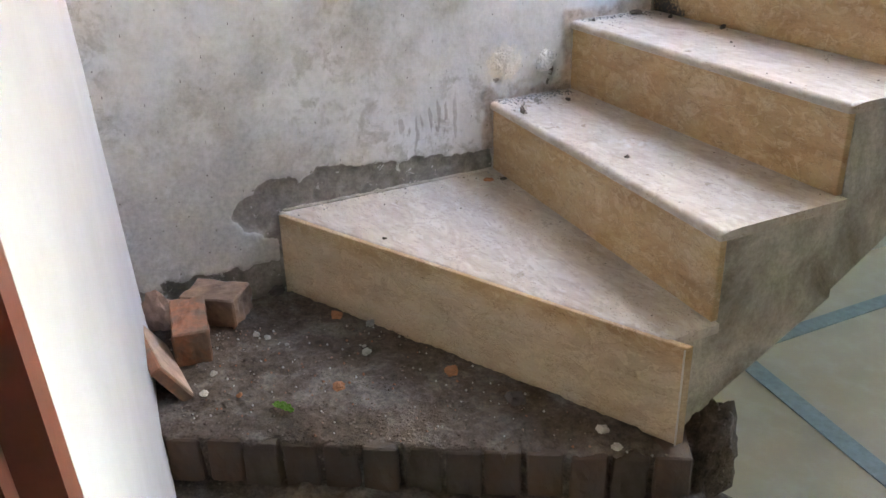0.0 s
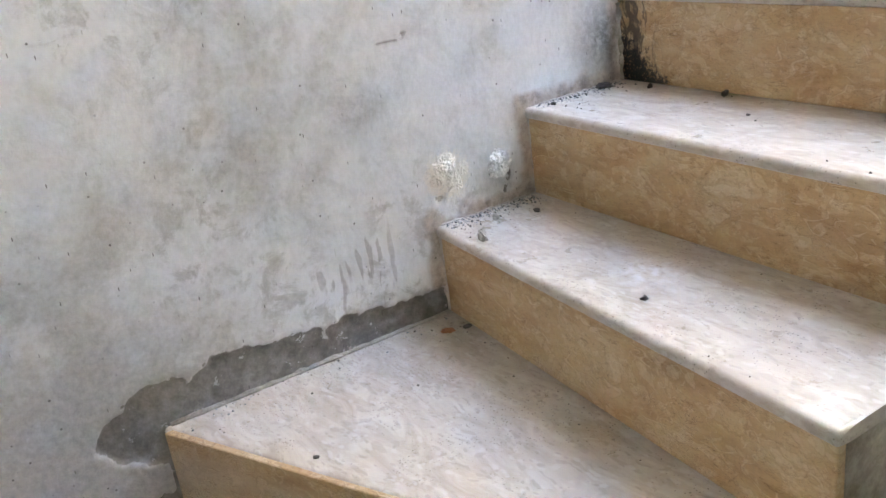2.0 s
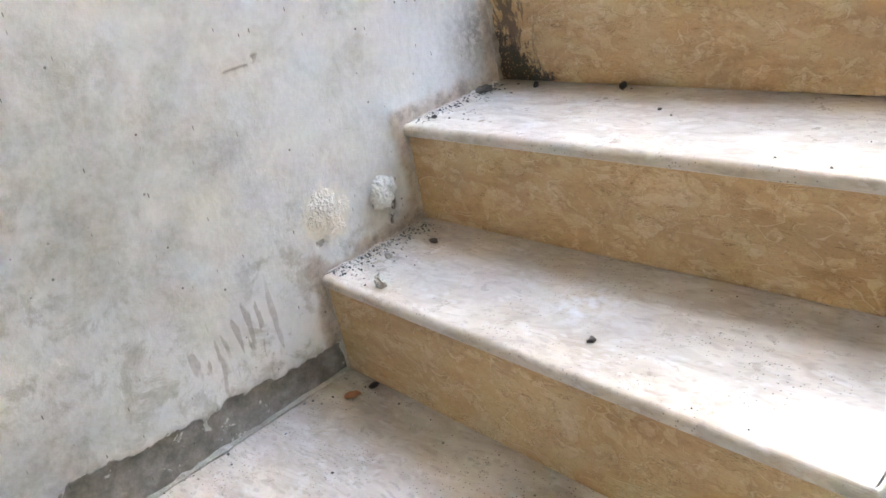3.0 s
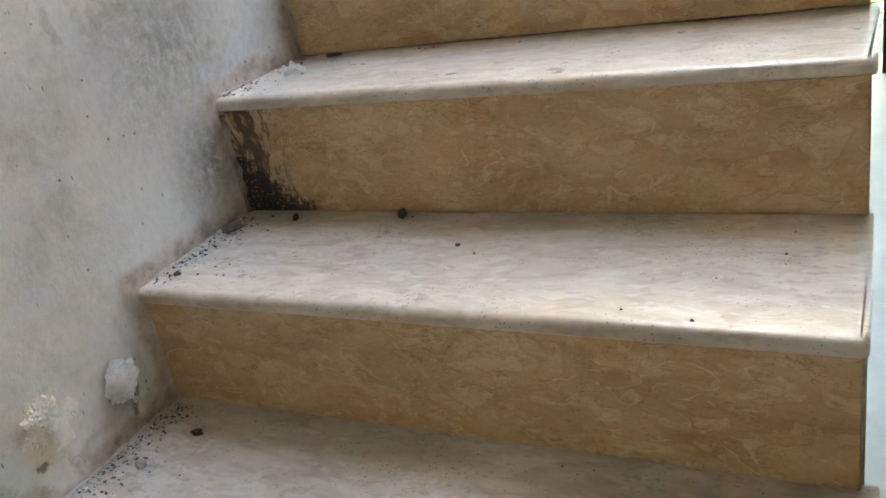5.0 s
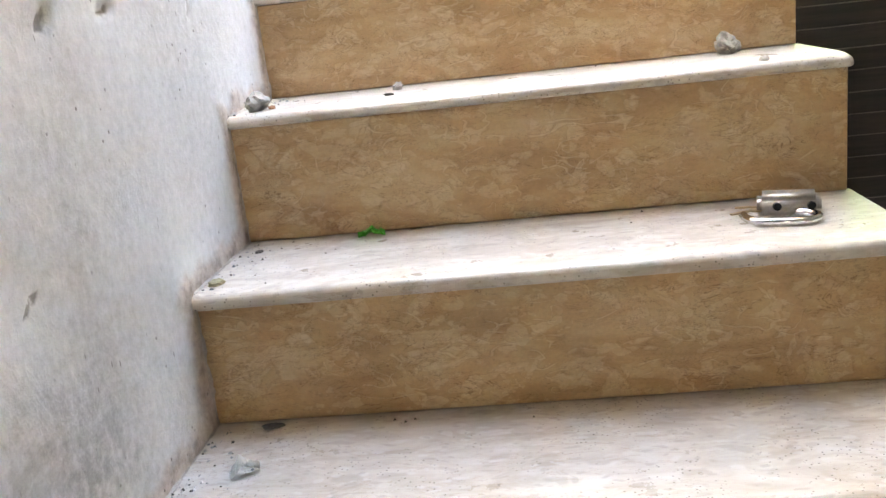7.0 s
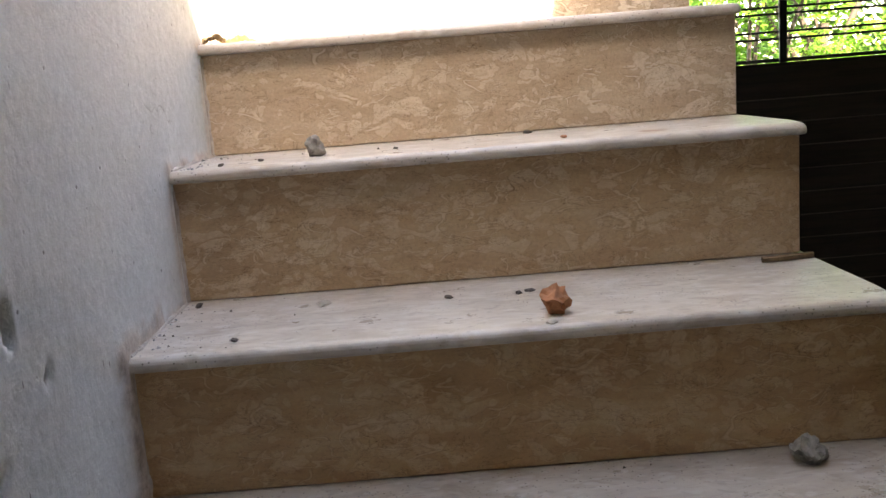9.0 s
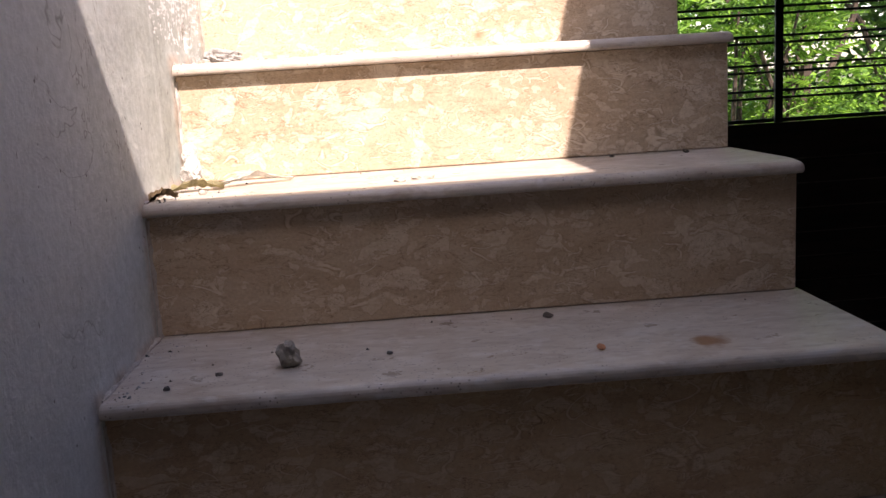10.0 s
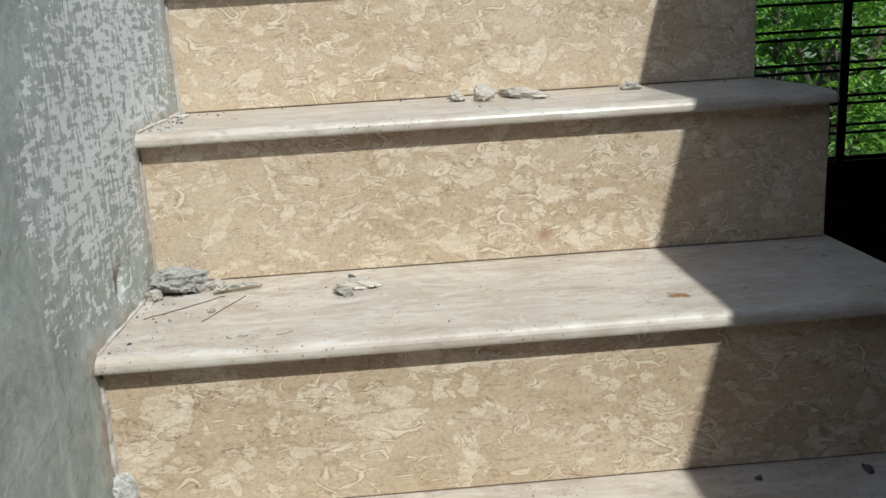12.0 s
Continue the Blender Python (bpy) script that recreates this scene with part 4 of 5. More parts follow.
def tree(x, y, height, spread, seed, fronds, leaves, material, label):
    rng = random.Random(seed)
    foot = FLOOR - 0.12
    ob = thing("tree", label=label, category="tree")
    bm = bmesh.new()
    limb(bm, (x, y, foot), (x + 0.1, y, foot + height * 0.55), 0.07, 0.04, seed)
    blobs = []
    for k in range(22):
        a = rng.uniform(0, 6.3)
        rr = spread * math.sqrt(rng.uniform(0.05, 1))
        z = foot + height * rng.uniform(0.30, 1.0)
        c = (x + rr * math.cos(a), y + rr * math.sin(a) * 0.7, z)
        if k < 9:
            limb(bm, (x + 0.05, y, foot + height * rng.uniform(0.25, 0.5)), c, 0.03, 0.008, seed + k)
        blobs.append((c, spread * rng.uniform(0.22, 0.42)))
    part("trunk", bm, BARK, ob)
    if leaves:
        crown("crown", leaf_cloud(rng, blobs, leaves, 0.066), material, ob)
    if fronds:
        crown("fronds", frond_cloud(rng, blobs, fronds, 0.26), LEAF, ob, "bright green feather leaves")


tree(2.35, 6.6, 3.0, 0.75, 3, 420, 0, LEAF, "bright green feather-leaved tree beyond the gate")
tree(3.3, 7.6, 4.2, 1.2, 11, 0, 11000, LEAF, "leafy green tree beyond the gate")
tree(4.6, 8.4, 4.6, 1.4, 17, 0, 11000, LEAF_DARK, "dark green leafy tree beyond the gate")
tree(2.0, 8.6, 4.4, 1.3, 23, 60, 11000, LEAF_DARK, "dark green leafy tree beyond the gate")
rng = random.Random(41)
# clumps above the visible foliage are added to screen open sky from the porch
blobs = [((rng.uniform(0.5, 8), rng.uniform(9.5, 11.5), rng.uniform(-0.3, 6.5)), rng.uniform(0.5, 0.9)) for _ in range(105)]
me = bpy.data.meshes.new("hedge")
data = leaf_cloud(rng, blobs, 45000, 0.16)
me.from_pydata([tuple(v) for v in data[0]], [], data[1])
me.materials.append(LEAF_DARK)
tagged(new("hedge", me), "dense dark green hedge in the distance", "hedge", kind="stuff")
blobs = [((rng.uniform(0.5, 5), rng.uniform(5.8, 7.4), FLOOR + rng.uniform(0, 0.9)), rng.uniform(0.2, 0.4)) for _ in range(40)]
me = bpy.data.meshes.new("weeds")
data = leaf_cloud(rng, blobs, 5000, 0.09, 3.0)
me.from_pydata([tuple(v) for v in data[0]], [], data[1])
me.materials.append(LEAF)
tagged(new("weeds", me), "green weeds growing outside the gate", "weeds", kind="stuff")


# ---- loose things ----
def stone(x, y, z, r, seed, material, label, squash=(1, 0.9, 0.75), name="stone", group=""):
    ob = thing(name, lump(r, seed, squash, 0.35, 3 if r > 0.008 else 2), material, label, "stone", group, smooth=False)
    ob.matrix_basis = pose(x, y, z, 0, 0, (seed * 67) % 360)
    return ob


def brick(x, y, z, sx, sy, sz, rx, ry, rz, seed, label, material=None):
    ob = thing("brick", rough_block(sx, sy, sz, seed, 0.005, 6), material or BRICK, label, "brick", "loose bricks in the corner", smooth=False)
    ob.matrix_basis = pose(x, y, z, rx, ry, rz)
    return ob


brick(0.070, -0.232, 0.0, 0.130, 0.100, 0.070, 0, 0, 52, 1, "dusty brown half brick lying against the plaster wall", DUSTY_BRICK)
brick(0.175, -0.315, 0.0, 0.075, 0.150, 0.080, 3, 0, 80, 2, "orange red broken brick standing on the earth landing")
stone(0.062, -0.362, 0.0, 0.040, 71, STONE_PINK, "pinkish broken brick piece in the corner", (1, 0.6, 1.5), "brick_piece")
stone(0.025, -0.355, 0.0, 0.022, 72, STONE_PALE, "pale plaster crumb in the corner", (1, 0.8, 1.6), "plaster_crumb")

tile = thing("tile", label="broken tile piece with orange edge leaning on the wall", category="tile")
bm = rough_block(0.21, 0.024, 0.105, 6, 0.003, 8)
part("body", bm, BRICK, tile, "orange clay body")
bm = boxed(-0.101, 0.0112, 0.005, 0.101, 0.0145, 0.100, 0.001)
part("glaze", bm, TILE_FACE, tile, "dusty peach-coloured tile face")
tile.matrix_basis = pose(0.268, -0.372, -0.003, 32, 2, 3)

G0 = "pebbles on the landing"
for k, (x, y, r, mat, lab) in enumerate((
        (0.207, 0.007, 0.016, STONE_RED, "small orange brick crumb beside the first riser"), (0.280, 0.061, 0.012, STONE_PALE, "small pale pebble beside the first riser"),
        (0.388, 0.007, 0.012, STONE_PALE, "small white pebble on the earth landing"), (0.487, -0.095, 0.015, STONE_RED, "small orange brick crumb on the earth landing"),
        (0.546, 0.131, 0.017, STONE_RED, "brown brick crumb near the first riser"), (0.693, 0.193, 0.022, STONE_DARK, "dark earth clod near the first riser"),
        (0.201, -0.181, 0.009, STONE_PALE, "tiny white crumb on the earth landing"), (0.224, -0.162, 0.009, STONE_PALE, "tiny white crumb on the earth landing"),
        (0.272, -0.133, 0.007, STONE_PALE, "tiny pale pebble on the earth landing"), (0.024, -0.078, 0.02, STONE_DARK, "dark crumb of mortar beside the wall"),
        (0.853, 0.284, 0.014, STONE_GREY, "grey mortar splash on the landing's edge"), (0.905, 0.276, 0.011, STONE_GREY, "pale mortar splash on the landing's edge"),
        (0.360, 0.013, 0.006, STONE_PALE, "tiny pale pebble on the earth landing"), (0.311, -0.303, 0.009, STONE_PALE, "pale plaster crumb on the earth landing"),
        (0.413, -0.277, 0.008, STONE_RED, "tiny brick crumb on the earth landing"), (0.373, -0.338, 0.010, STONE_GREY, "small grey pebble on the earth landing"))):
    stone(x, y, -0.002, r, 100 + k, mat, lab, (1, 0.9, 0.6), "pebble", G0)

G1 = "stones on the steps"
for k, (n, x, y, r, mat, sq, lab) in enumerate((
        (2, 0.129, 0.554, 0.012, STONE_GREY, (1, 0.9, 1.1), "small grey stone near the front of the step"), (2, 0.518, 0.567, 0.007, STONE_DARK, (1, 1, .6), "small dark crumb on the pale step"),
        (2, 0.059, 0.636, 0.008, STONE_PALE, (1, 1, .8), "white plaster crumb beside the wall"), (2, 0.091, 0.710, 0.007, STONE_DARK, (1.4, 1, .6), "dark crumb at the riser's foot"),
        (1, 0.268, 0.112, 0.005, STONE_DARK, (1, 1, .7), "tiny dark crumb on the lowest step"), (1, 0.074, 0.487, 0.009, STONE_RED, (1.5, 1, .6), "brown crumb in the corner of the step"),
        (1, 0.085, 0.523, 0.008, STONE_DARK, (1.3, 1, .6), "dark crumb in the corner of the step"),
        (3, 0.022, 0.962, 0.014, STONE_DARK, (1.4, 1, .5), "dark dirt crumb in the mouldy corner"), (3, 0.111, 1.004, 0.008, STONE_DARK, (1, .6, .9), "dark crumb at the mouldy riser's foot"),
        (3, 0.287, 1.017, 0.009, STONE_DARK, (1.5, .8, .7), "dark brown crumb at the riser's foot"), (3, 0.034, 0.819, 0.006, STONE_DARK, (1, 1, .6), "tiny dark crumb near the wall"),
        (3, 0.411, 0.928, 0.004, STONE_DARK, (1, 1, .6), "tiny dark crumb on the pale step"), (4, 0.082, 1.253, 0.009, STONE_DARK, (1.6, .8, .4), "dark dirt crumb at the riser's foot"),
        (5, 0.019, 1.307, 0.010, DRY_LEAF, (1.2, 1, .5), "beige chip of plaster near the step's front"), (5, 0.037, 1.453, 0.006, STONE_DARK, (1.4, 1, .5), "tiny dark crumb on the pale step"),
        (6, 0.763, 1.711, 0.021, STONE_MID, (1, .9, .95), "grey rounded stone at the riser's foot"), (6, 0.234, 1.685, 0.010, STONE_GREY, (1, .9, .8), "small grey pebble on the pale step"),
        (6, 0.775, 1.542, 0.008, STONE_GREY, (1.2, .9, .6), "small grey pebble near the step's front"), (6, 0.031, 1.571, 0.020, STONE_MID, (.9, 1.1, .9), "grey mortar stone lying against the wall"),
        (6, 0.014, 1.669, 0.010, STONE_DARK, (1, 1, .6), "dark crumb beside the wall"), (6, 0.051, 1.581, 0.007, STONE_RED, (1, 1, .6), "brown crumb beside the wall"),
        (6, 0.230, 1.604, 0.006, STONE_DARK, (1.5, .6, .5), "tiny dark crumb on the pale step"),
        (7, 0.496, 1.800, 0.019, STONE_RED, (1, .9, 1), "rust brown broken stone on the step"), (7, 0.204, 1.932, 0.009, STONE_GREY, (1.4, .9, .5), "flat grey pebble on the step"),
        (7, 0.025, 1.979, 0.007, STONE_DARK, (1.5, .8, .5), "dark crumb in the step's corner"), (7, 0.113, 1.791, 0.005, STONE_DARK, (1, 1, .6), "tiny dark crumb near the step's front"),
        (7, 0.372, 1.916, 0.006, STONE_DARK, (1.4, .8, .5), "tiny dark crumb on the step"), (7, 0.464, 1.909, 0.005, STONE_DARK, (1, 1, .6), "tiny dark crumb on the step"),
        (7, 0.480, 1.920, 0.006, STONE_DARK, (1.3, 1, .5), "tiny dark crumb on the step"), (7, 0.486, 1.757, 0.006, STONE_GREY, (1.3, 1, .5), "tiny grey crumb near the step's front"),
        (8, 0.194, 2.091, 0.016, STONE_MID, (1, .9, 1.15), "sharp grey stone standing on the step"), (8, 0.115, 2.076, 0.005, STONE_DARK, (1, 1, .6), "tiny dark crumb on the step"),
        (8, 0.523, 2.224, 0.007, STONE_DARK, (1.3, 1, .6), "dark crumb at the riser's foot"), (8, 0.558, 2.066, 0.007, STONE_RED, (1.5, .8, .4), "rusty crumb on the step"),
        (8, 0.312, 2.111, 0.004, STONE_DARK, (1, 1, .6), "tiny dark crumb on the step"), (8, 0.065, 2.038, 0.005, STONE_DARK, (1, 1, .6), "tiny dark crumb near the wall"),
        (9, 0.339, 2.333, 0.008, STONE_PALE, (1.3, .8, .5), "small beige pebble on the step"), (9, 0.363, 2.353, 0.007, STONE_PALE, (1.2, .9, .6), "small beige pebble on the step"),
        (9, 0.382, 2.349, 0.007, STONE_GREY, (1.2, .9, .6), "small grey pebble on the step"), (9, 0.062, 2.344, 0.007, STONE_PALE, (1, 1, .6), "small pale crumb on the step"),
        (9, 0.680, 2.489, 0.004, STONE_DARK, (1.4, 1, .6), "tiny dark crumb at the riser's foot"), (9, 0.800, 2.489, 0.007, STONE_DARK, (1.6, .8, .5), "dark crumb at the riser's foot"),
        (10, 0.014, 2.700, 0.010, STONE_PALE, (1, 1, .9), "white plaster crumb in the corner"), (10, 0.084, 2.730, 0.011, STONE_PALE, (1, 1, .7), "white plaster crumb beside the mortar chunk"),
        (10, 0.246, 2.667, 0.012, STONE_MID, (1.3, .8, .5), "dark grey mortar flake on the step"), (10, 0.262, 2.694, 0.019, STONE_GREY, (1.5, .8, .4), "light grey mortar flake on the step"),
        (10, 0.138, 2.543, 0.008, STONE_GREY, (1.6, .7, .4), "grey crumb near the step's front"), (10, 0.188, 2.544, 0.006, STONE_GREY, (1.6, .7, .4), "grey crumb near the step's front"),
        (10, 0.095, 2.636, 0.005, STONE_MID, (1, 1, .6), "brown crumb on the sunlit step"), (10, 0.252, 2.729, 0.006, STONE_DARK, (1, 1, .8), "dark crumb at the riser's foot"),
        (11, 0.413, 2.940, 0.015, STONE_GREY, (1.3, .9, .6), "smooth brown pebble at the riser's foot"), (11, 0.447, 2.914, 0.017, STONE_GREY, (1.1, .9, .75), "rough grey pebble at the riser's foot"),
        (11, 0.505, 2.927, 0.028, STONE_GREY, (1.6, .6, .35), "flat grey stone flake at the riser's foot"), (11, 0.665, 2.944, 0.012, STONE_PALE, (1.3, .8, .6), "pale crumb on the sunlit step"),
        (11, 0.019, 2.950, 0.008, STONE_GREY, (1.5, .8, .5), "grey crumb in the step's corner"))):
    stone(x, y, level(n) - 0.0005, r, 300 + k * 3, mat, lab, sq, "stone", G1)

# mortar in the sunlit corners
ob = thing("mortar_chunk", lump(0.031, 501, (1.15, 0.6, 0.62), 0.32, 4, 2.6), GREY_MORTAR, "crumbly grey mortar chunk lying in the step's corner", "mortar")
ob.matrix_basis = pose(0.043, 2.722, level(10), 0, 0, 8)
ob = thing("mortar_chunk", lump(0.022, 503, (0.8, 0.8, 1.15), 0.25, 4, 2.4), PALE_MORTAR, "crumbly white mortar chunk stuck in the step's corner", "mortar")
ob.matrix_basis = pose(0.018, 2.480, level(9), 0, 0, 30)
ob = thing("mortar_chunk", lump(0.016, 507, (0.8, 0.6, 1.5), 0.25, 4, 2.4), PALE_MORTAR, "crumbly white mortar stuck beside the riser", "mortar")
ob.matrix_basis = pose(0.017, 2.496, level(9) + 0.028, 0, 0, 10)


def flake(length, width, arch, seed, curl=0.4):
    """A torn, crumpled sheet with a ragged outline, its foot at z = 0."""
    bm = bmesh.new()
    n, m = 26, 10
    grid = []
    for a in range(n + 1):
        line = []
        u = a / n
        for b in range(m + 1):
            w = b / m - 0.5
            edge = 1 + 0.35 * noise.noise(Vector((u * 6, math.copysign(1, w) * 3, seed)))
            x = (u - 0.5) * length
            y = w * width * edge * (0.45 + 0.55 * math.sin(math.pi * min(1, max(0, u * 0.9 + 0.05))))
            h = arch * math.sin(math.pi * u) ** 2 * (0.7 + 0.6 * noise.noise(Vector((u * 4, w * 3, seed)))) + curl * width * w * w
            h += 0.0035 * noise.fractal(Vector((u * 9, w * 7, seed)), 1.0, 2.0, 3)
            line.append(bm.verts.new((x, y, h)))
        grid.append(line)
    for a in range(n):
        for b in range(m):
            bm.faces.new((grid[a][b], grid[a + 1][b], grid[a + 1][b + 1], grid[a][b + 1]))
    low = min(v.co.z for v in bm.verts)
    for v in bm.verts:
        v.co.z -= low
    out = bmesh.ops.solidify(bm, geom=bm.faces[:], thickness=0.0012)
    return bm


def litter(name, bm, material, label, category, x, y, n, rz, rx=0, ry=0, lift=0.001):
    ob = thing(name, bm, material, label, category, smooth=False)
    ob.matrix_basis = pose(x, y, level(n) + lift, rx, ry, rz)
    return ob


litter("torn_paper", flake(0.125, 0.035, 0.016, 2.0), PAPER, "torn pale paper strip arched on the step", "paper", 0.118, 2.440, 9, 24)
litter("dry_leaf", flake(0.075, 0.035, 0.010, 5.0, 0.8), DRY_LEAF, "crumpled olive brown dry leaf beside the wall", "leaf", 0.045, 2.392, 9, 12)
litter("dry_leaf", flake(0.040, 0.022, 0.008, 8.0, 1.2), TWIG, "small curled dark dry leaf by the wall", "leaf", 0.020, 2.292, 9, 40)
litter("dry_leaf", flake(0.060, 0.016, 0.005, 12.0, 0.6), PAPER, "pale dry leaf beside the mortar chunk", "leaf", 0.112, 2.715, 10, 20)
litter("scrap", flake(0.036, 0.012, 0.013, 15.0, 2.5), SCRAP, "small torn white scrap near the wall", "scrap", 0.080, 1.135, 4, 38)
litter("wrapper", flake(0.040, 0.022, 0.008, 19.0, 1.0), GREEN_WRAP, "small crumpled bright green wrapper on the step", "wrapper", 0.198, 1.484, 5, 15)
litter("green_sprig", flake(0.05, 0.02, 0.004, 23.0, 0.5), LEAF, "faded green sprig lying on the earth landing", "leaf", 0.50, -0.215, 1, 30, lift=-level(1) + 0.002)


def twig(points, r):
    bm = bmesh.new()
    rings = []
    for k, p in enumerate(points):
        rings.append([bm.verts.new((p[0], p[1] + r * math.cos(a), p[2] + r + r * math.sin(a))) for a in (0, 1.26, 2.5, 3.77, 5.0)])
    for r0, r1 in zip(rings, rings[1:]):
        for j in range(5):
            bm.faces.new((r0[j], r0[(j + 1) % 5], r1[(j + 1) % 5], r1[j]))
    bm.faces.new(rings[0])
    bm.faces.new(rings[-1])
    return bm


def sway(x0, y0, x1, y1, z, seed, n=10):
    return [(x0 + (x1 - x0) * k / n, y0 + (y1 - y0) * k / n + 0.006 * noise.noise(Vector((k * 0.5, seed, 0))), z) for k in range(n + 1)]


thing("stick", twig(sway(0.81, 1.972, 0.884, 1.978, level(7), 3), 0.0045), TWIG, "short brown stick lying at the riser's foot", "stick")
thing("twig", twig(sway(0.02, 2.625, 0.10, 2.695, level(10), 5), 0.0006), TWIG, "thin dry twig on the sunlit step", "twig")
thing("twig", twig(sway(0.09, 2.60, 0.125, 2.69, level(10), 9), 0.0006), TWIG, "thin dry twig on the sunlit step", "twig")

# crumbs and grit strewn over the steps
rng = random.Random(77)
verts, faces = [], []
for n in range(1, 13):
    i = n - 1
    for _ in range(60 if n < 3 else 45):
        near = rng.random()
        x = abs(rng.gauss(0, 0.05)) + 0.006 if near < 0.55 else rng.uniform(0.02, 0.87)
        u = rng.random() if near < 0.7 else 1 - abs(rng.gauss(0, 0.06))
        f = x / WIDTH[i]
        y0 = FRONT_WALL[i] * (1 - f) + FRONT_OPEN[i] * f + 0.012
        y1 = FRONT_WALL[i + 1] * (1 - f) + FRONT_OPEN[i + 1] * f - 0.002
        y = y0 + (y1 - y0) * min(0.98, max(0.02, u))
        r = 0.0006 + 0.0022 * rng.random() ** 2.5
        k = len(verts)
        z = level(n) - 0.0002
        verts += [(x - r, y - r * 0.7, z), (x + r, y - r * 0.5, z), (x + r * 0.2, y + r, z), (x + rng.uniform(-.4, .4) * r, y, z + r * 1.2)]
        faces += [(k, k + 1, k + 3), (k + 1, k + 2, k + 3), (k + 2, k, k + 3)]
for n in (2, 2, 3):
    for _ in range(25):
        x, y = 0.006 + abs(rng.gauss(0, 0.03)), rng.uniform(FRONT_WALL[n - 1] + 0.02, FRONT_WALL[n] - 0.01)
        r, a, z = rng.uniform(0.002, 0.005), rng.uniform(0, 6.3), level(n) - 0.0002
        k = len(verts)
        verts += [(x + r * math.cos(a + b), y + 0.6 * r * math.sin(a + b), z) for b in (0, 2.1, 4.2)] + [(x, y, z + r * 0.5)]
        faces += [(k, k + 1, k + 3), (k + 1, k + 2, k + 3), (k + 2, k, k + 3)]
me = bpy.data.meshes.new("grit")
me.from_pydata(verts, [], faces)
me.materials.append(STONE_DARK)
tagged(new("grit", me), "dark grit and crumbs strewn over the steps", "grit", kind="stuff")
verts, faces = [], []
for _ in range(520):
    a, b = rng.random(), rng.random() ** 0.8
    p = EDGE_A.lerp(EDGE_B, a).lerp(Vector((0.02, -0.38, 0)).lerp(Vector((0.3, 0.09, 0)), a), b)
    r = rng.uniform(0.0010, 0.0036)
    k = len(verts)
    verts += [(p.x - r, p.y - r * 0.7, -0.003), (p.x + r, p.y - r * 0.5, -0.003), (p.x + r * 0.2, p.y + r, -0.003), (p.x, p.y, -0.003 + r * 1.6)]
    faces += [(k, k + 1, k + 3), (k + 1, k + 2, k + 3), (k + 2, k, k + 3)]
me = bpy.data.meshes.new("gravel")
me.from_pydata(verts, [], faces)
me.materials.append(CRUMB)
tagged(new("gravel", me), "pale mortar crumbs strewn over the earth landing", "gravel", kind="stuff")

# broken plaster along the foot of the wall
verts, faces = [], []
for n, count, spread in ((1, 90, 0.03), (2, 520, 0.022), (3, 330, 0.018), (4, 110, 0.03), (5, 40, 0.02), (6, 40, 0.02), (7, 40, 0.02), (8, 40, 0.02), (9, 90, 0.03), (10, 60, 0.03), (11, 60, 0.03)):
    for _ in range(count):
        x, u = 0.006 + abs(rng.gauss(0, spread)), rng.random()
        y = FRONT_WALL[n - 1] + 0.015 + (FRONT_WALL[n] - FRONT_WALL[n - 1] - 0.02) * u
        r, a, z = 0.0007 + 0.0026 * rng.random() ** 3.0, rng.uniform(0, 6.3), level(n) - 0.0002
        k = len(verts)
        verts += [(x + r * math.cos(a + b) * rng.uniform(0.7, 1.3), y + r * math.sin(a + b), z) for b in (0, 1.57, 3.14, 4.71)]
        verts += [(x + 0.5 * r * math.cos(a + b), y + 0.5 * r * math.sin(a + b), z + r * rng.uniform(0.5, 1.1)) for b in (0.6, 2.9)]
        faces += [(k, k + 1, k + 4), (k + 1, k + 5, k + 4), (k + 1, k + 2, k + 5), (k + 2, k + 3, k + 5), (k + 3, k, k + 4, k + 5)]
me = bpy.data.meshes.new("plaster_crumbs")
me.from_pydata(verts, [], faces)
me.materials.append(RUBBLE)
tagged(new("plaster_crumbs", me), "blue-grey and white plaster crumbs along the wall's foot", "crumbs", kind="stuff")

# ---- padlock on the fifth step ----
Z5 = level(5)
padlock = thing("padlock", label="open steel padlock with chrome shackle and keys", category="padlock")
bm = bmesh.new()
bmesh.ops.create_cube(bm, size=1.0)
bmesh.ops.scale(bm, vec=(0.080, 0.048, 0.026), verts=bm.verts)
bmesh.ops.bevel(bm, geom=bm.edges[:], offset=0.007, segments=4, affect="EDGES")
for v in bm.verts:
    v.co = Matrix.Rotation(radians(-14), 3, "Z") @ v.co + Vector((0.775, 1.427, Z5 + 0.0135))
part("body", bm, STEEL, padlock, "worn taupe steel body", True)


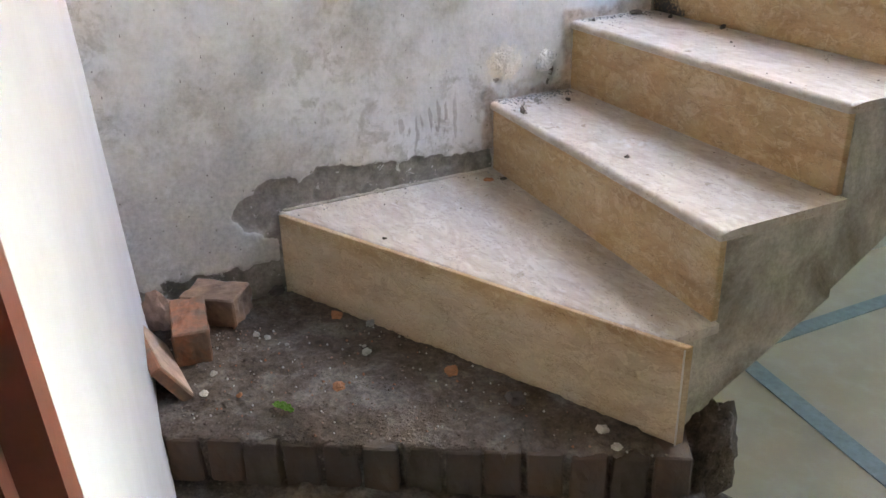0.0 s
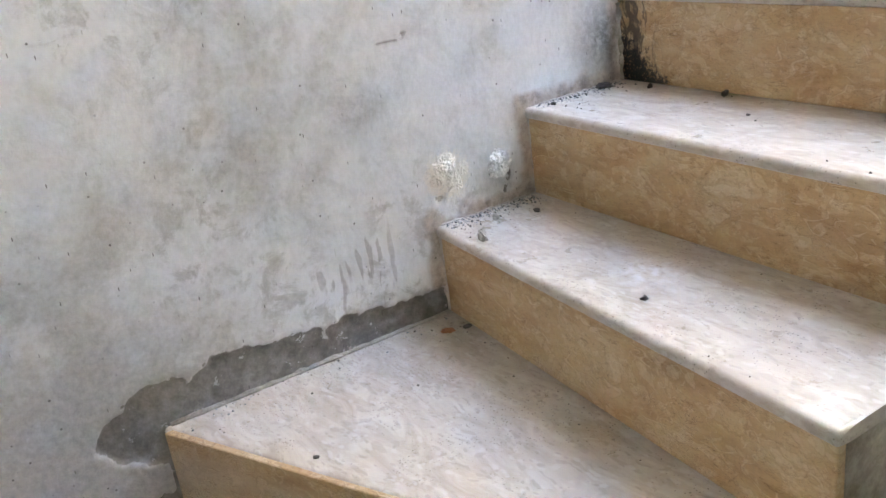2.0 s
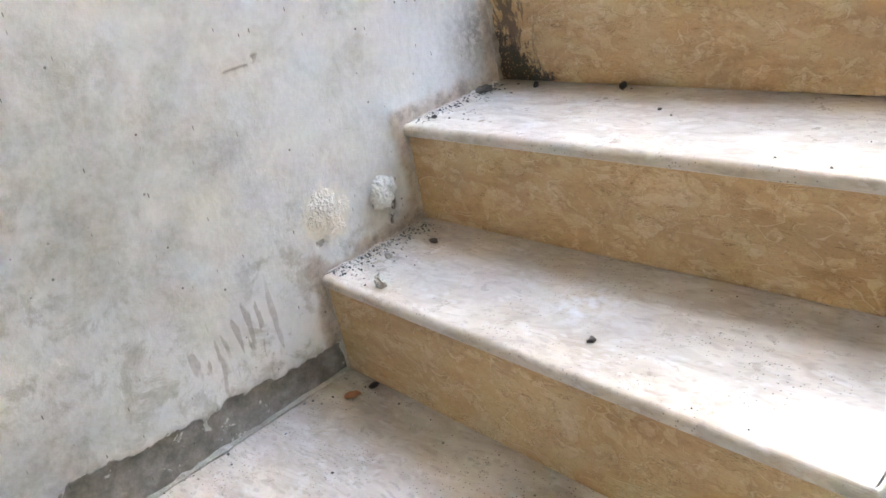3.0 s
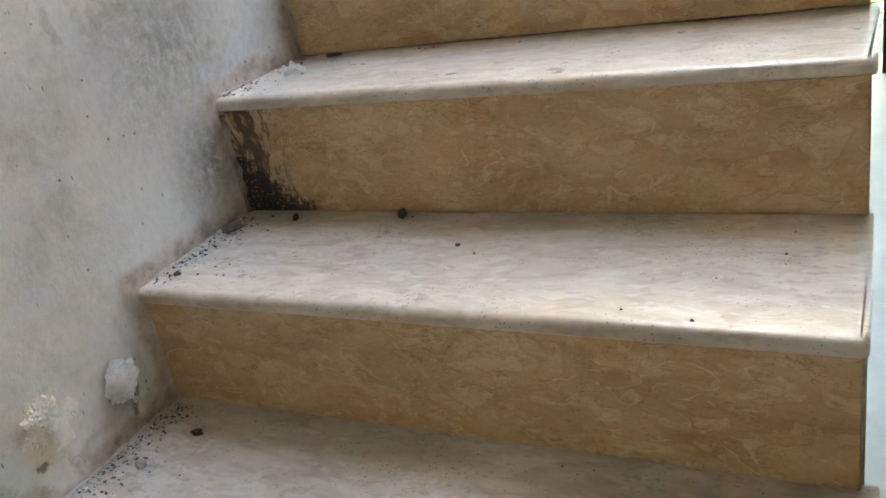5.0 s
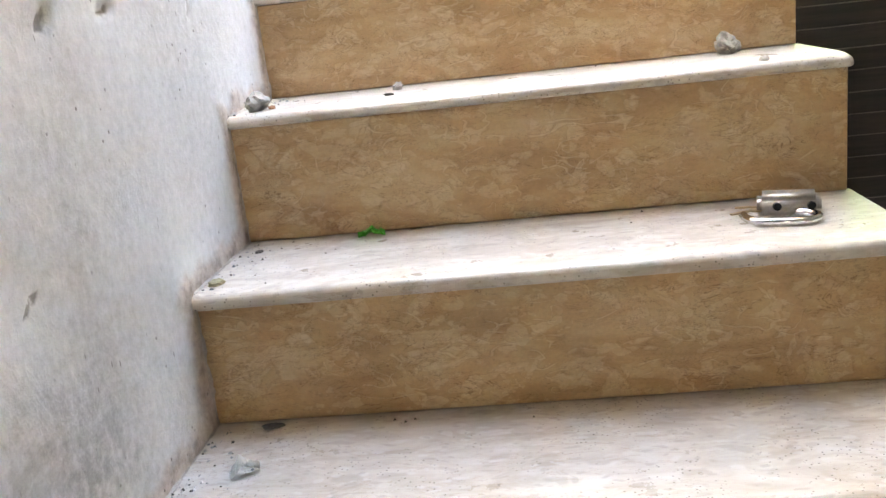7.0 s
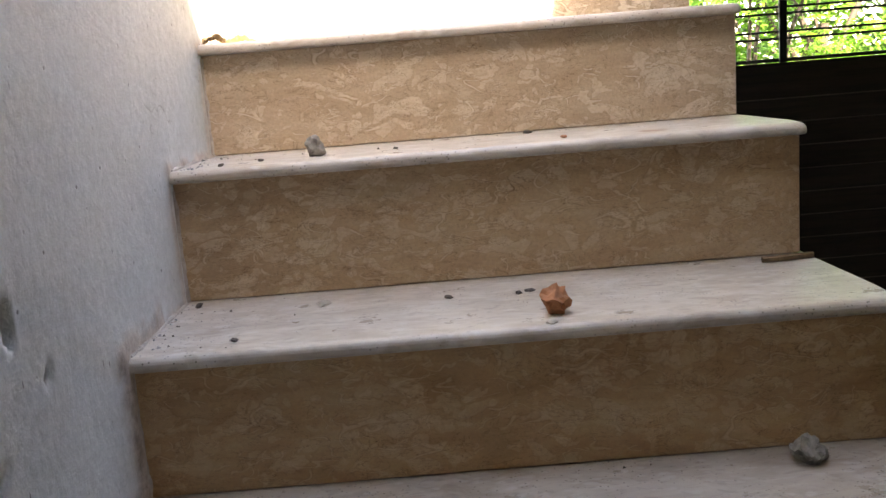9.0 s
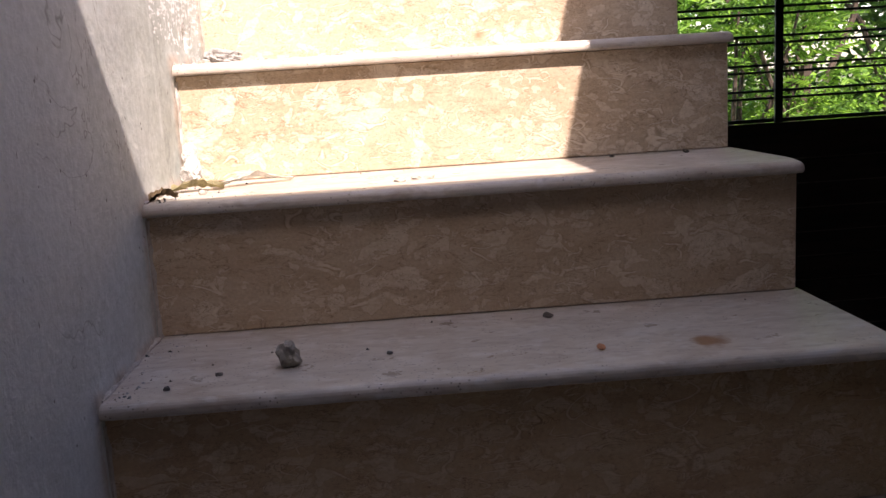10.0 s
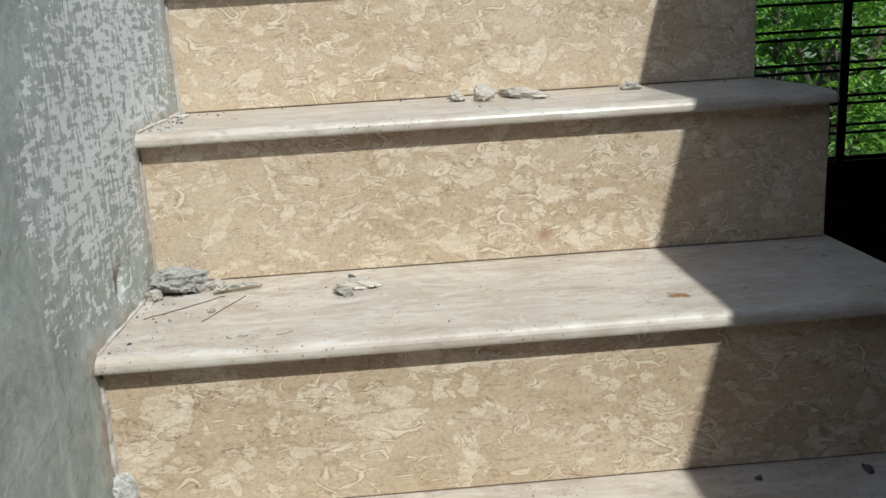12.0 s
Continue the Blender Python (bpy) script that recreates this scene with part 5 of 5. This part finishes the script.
def tube(points, r, sides=12):
    bm = bmesh.new()
    rings = []
    pts = [Vector(p) for p in points]
    for k, p in enumerate(pts):
        d = (pts[min(k + 1, len(pts) - 1)] - pts[max(k - 1, 0)]).normalized()
        u = Vector((0, 0, 1))
        s = d.cross(u).normalized()
        rings.append([bm.verts.new(p + (s * math.cos(2 * math.pi * j / sides) + u * math.sin(2 * math.pi * j / sides)) * r) for j in range(sides)])
    for r0, r1 in zip(rings, rings[1:]):
        for j in range(sides):
            bm.faces.new((r0[j], r0[(j + 1) % sides], r1[(j + 1) % sides], r1[j]))
    bm.faces.new(rings[0])
    bm.faces.new(rings[-1])
    return bm


def place(u, w, h):
    p = Matrix.Rotation(radians(-14), 3, "Z") @ Vector((u, w, 0))
    return (0.758 + p.x, 1.378 + p.y, Z5 + h)


arc = [place(-0.052, 0.016, 0.006)] + [place(-0.045 + 0.055 * k / 5, -0.020, 0.0055) if k else place(-0.046, -0.004, 0.006) for k in range(6)]
arc += [place(0.012 + 0.028 * math.sin(math.pi * k / 10), -0.020 + 0.024 * (1 - math.cos(math.pi * k / 10)) / 1.0, 0.0055) for k in range(1, 11)]
part("shackle", tube(arc, 0.0055), CHROME, padlock, "chrome shackle swung open", True)
# solid plugs; their near-black colour paints the shade of the shackle holes
for u, w in ((-0.010, 0.029), (0.032, 0.031)):
    bm = bmesh.new()
    bmesh.ops.create_cone(bm, cap_ends=True, segments=16, radius1=0.0052, radius2=0.0052, depth=0.006)
    for v in bm.verts:
        v.co = Matrix.Rotation(radians(90), 3, "X") @ v.co + Vector(place(u, w - 0.004, 0.0145))
    part("socket", bm, HOLE_SHADE, padlock, "black plug painted as the shade inside a shackle hole")
for k, (u, w, a) in enumerate(((-0.052, 0.052, 20), (-0.044, 0.064, -10))):
    key = bmesh.new()
    box(key, -0.02, -0.003, 0, 0.012, 0.003, 0.002)
    bmesh.ops.create_cone(key, cap_ends=True, segments=14, radius1=0.009, radius2=0.009, depth=0.002, matrix=Matrix.Translation((0.018, 0, 0.001)))
    for v in key.verts:
        v.co = Matrix.Rotation(radians(a), 3, "Z") @ v.co + Vector(place(u, w, 0.0 + 0.004 * k))
    part("key", key, BRASS, padlock, "small brass key")
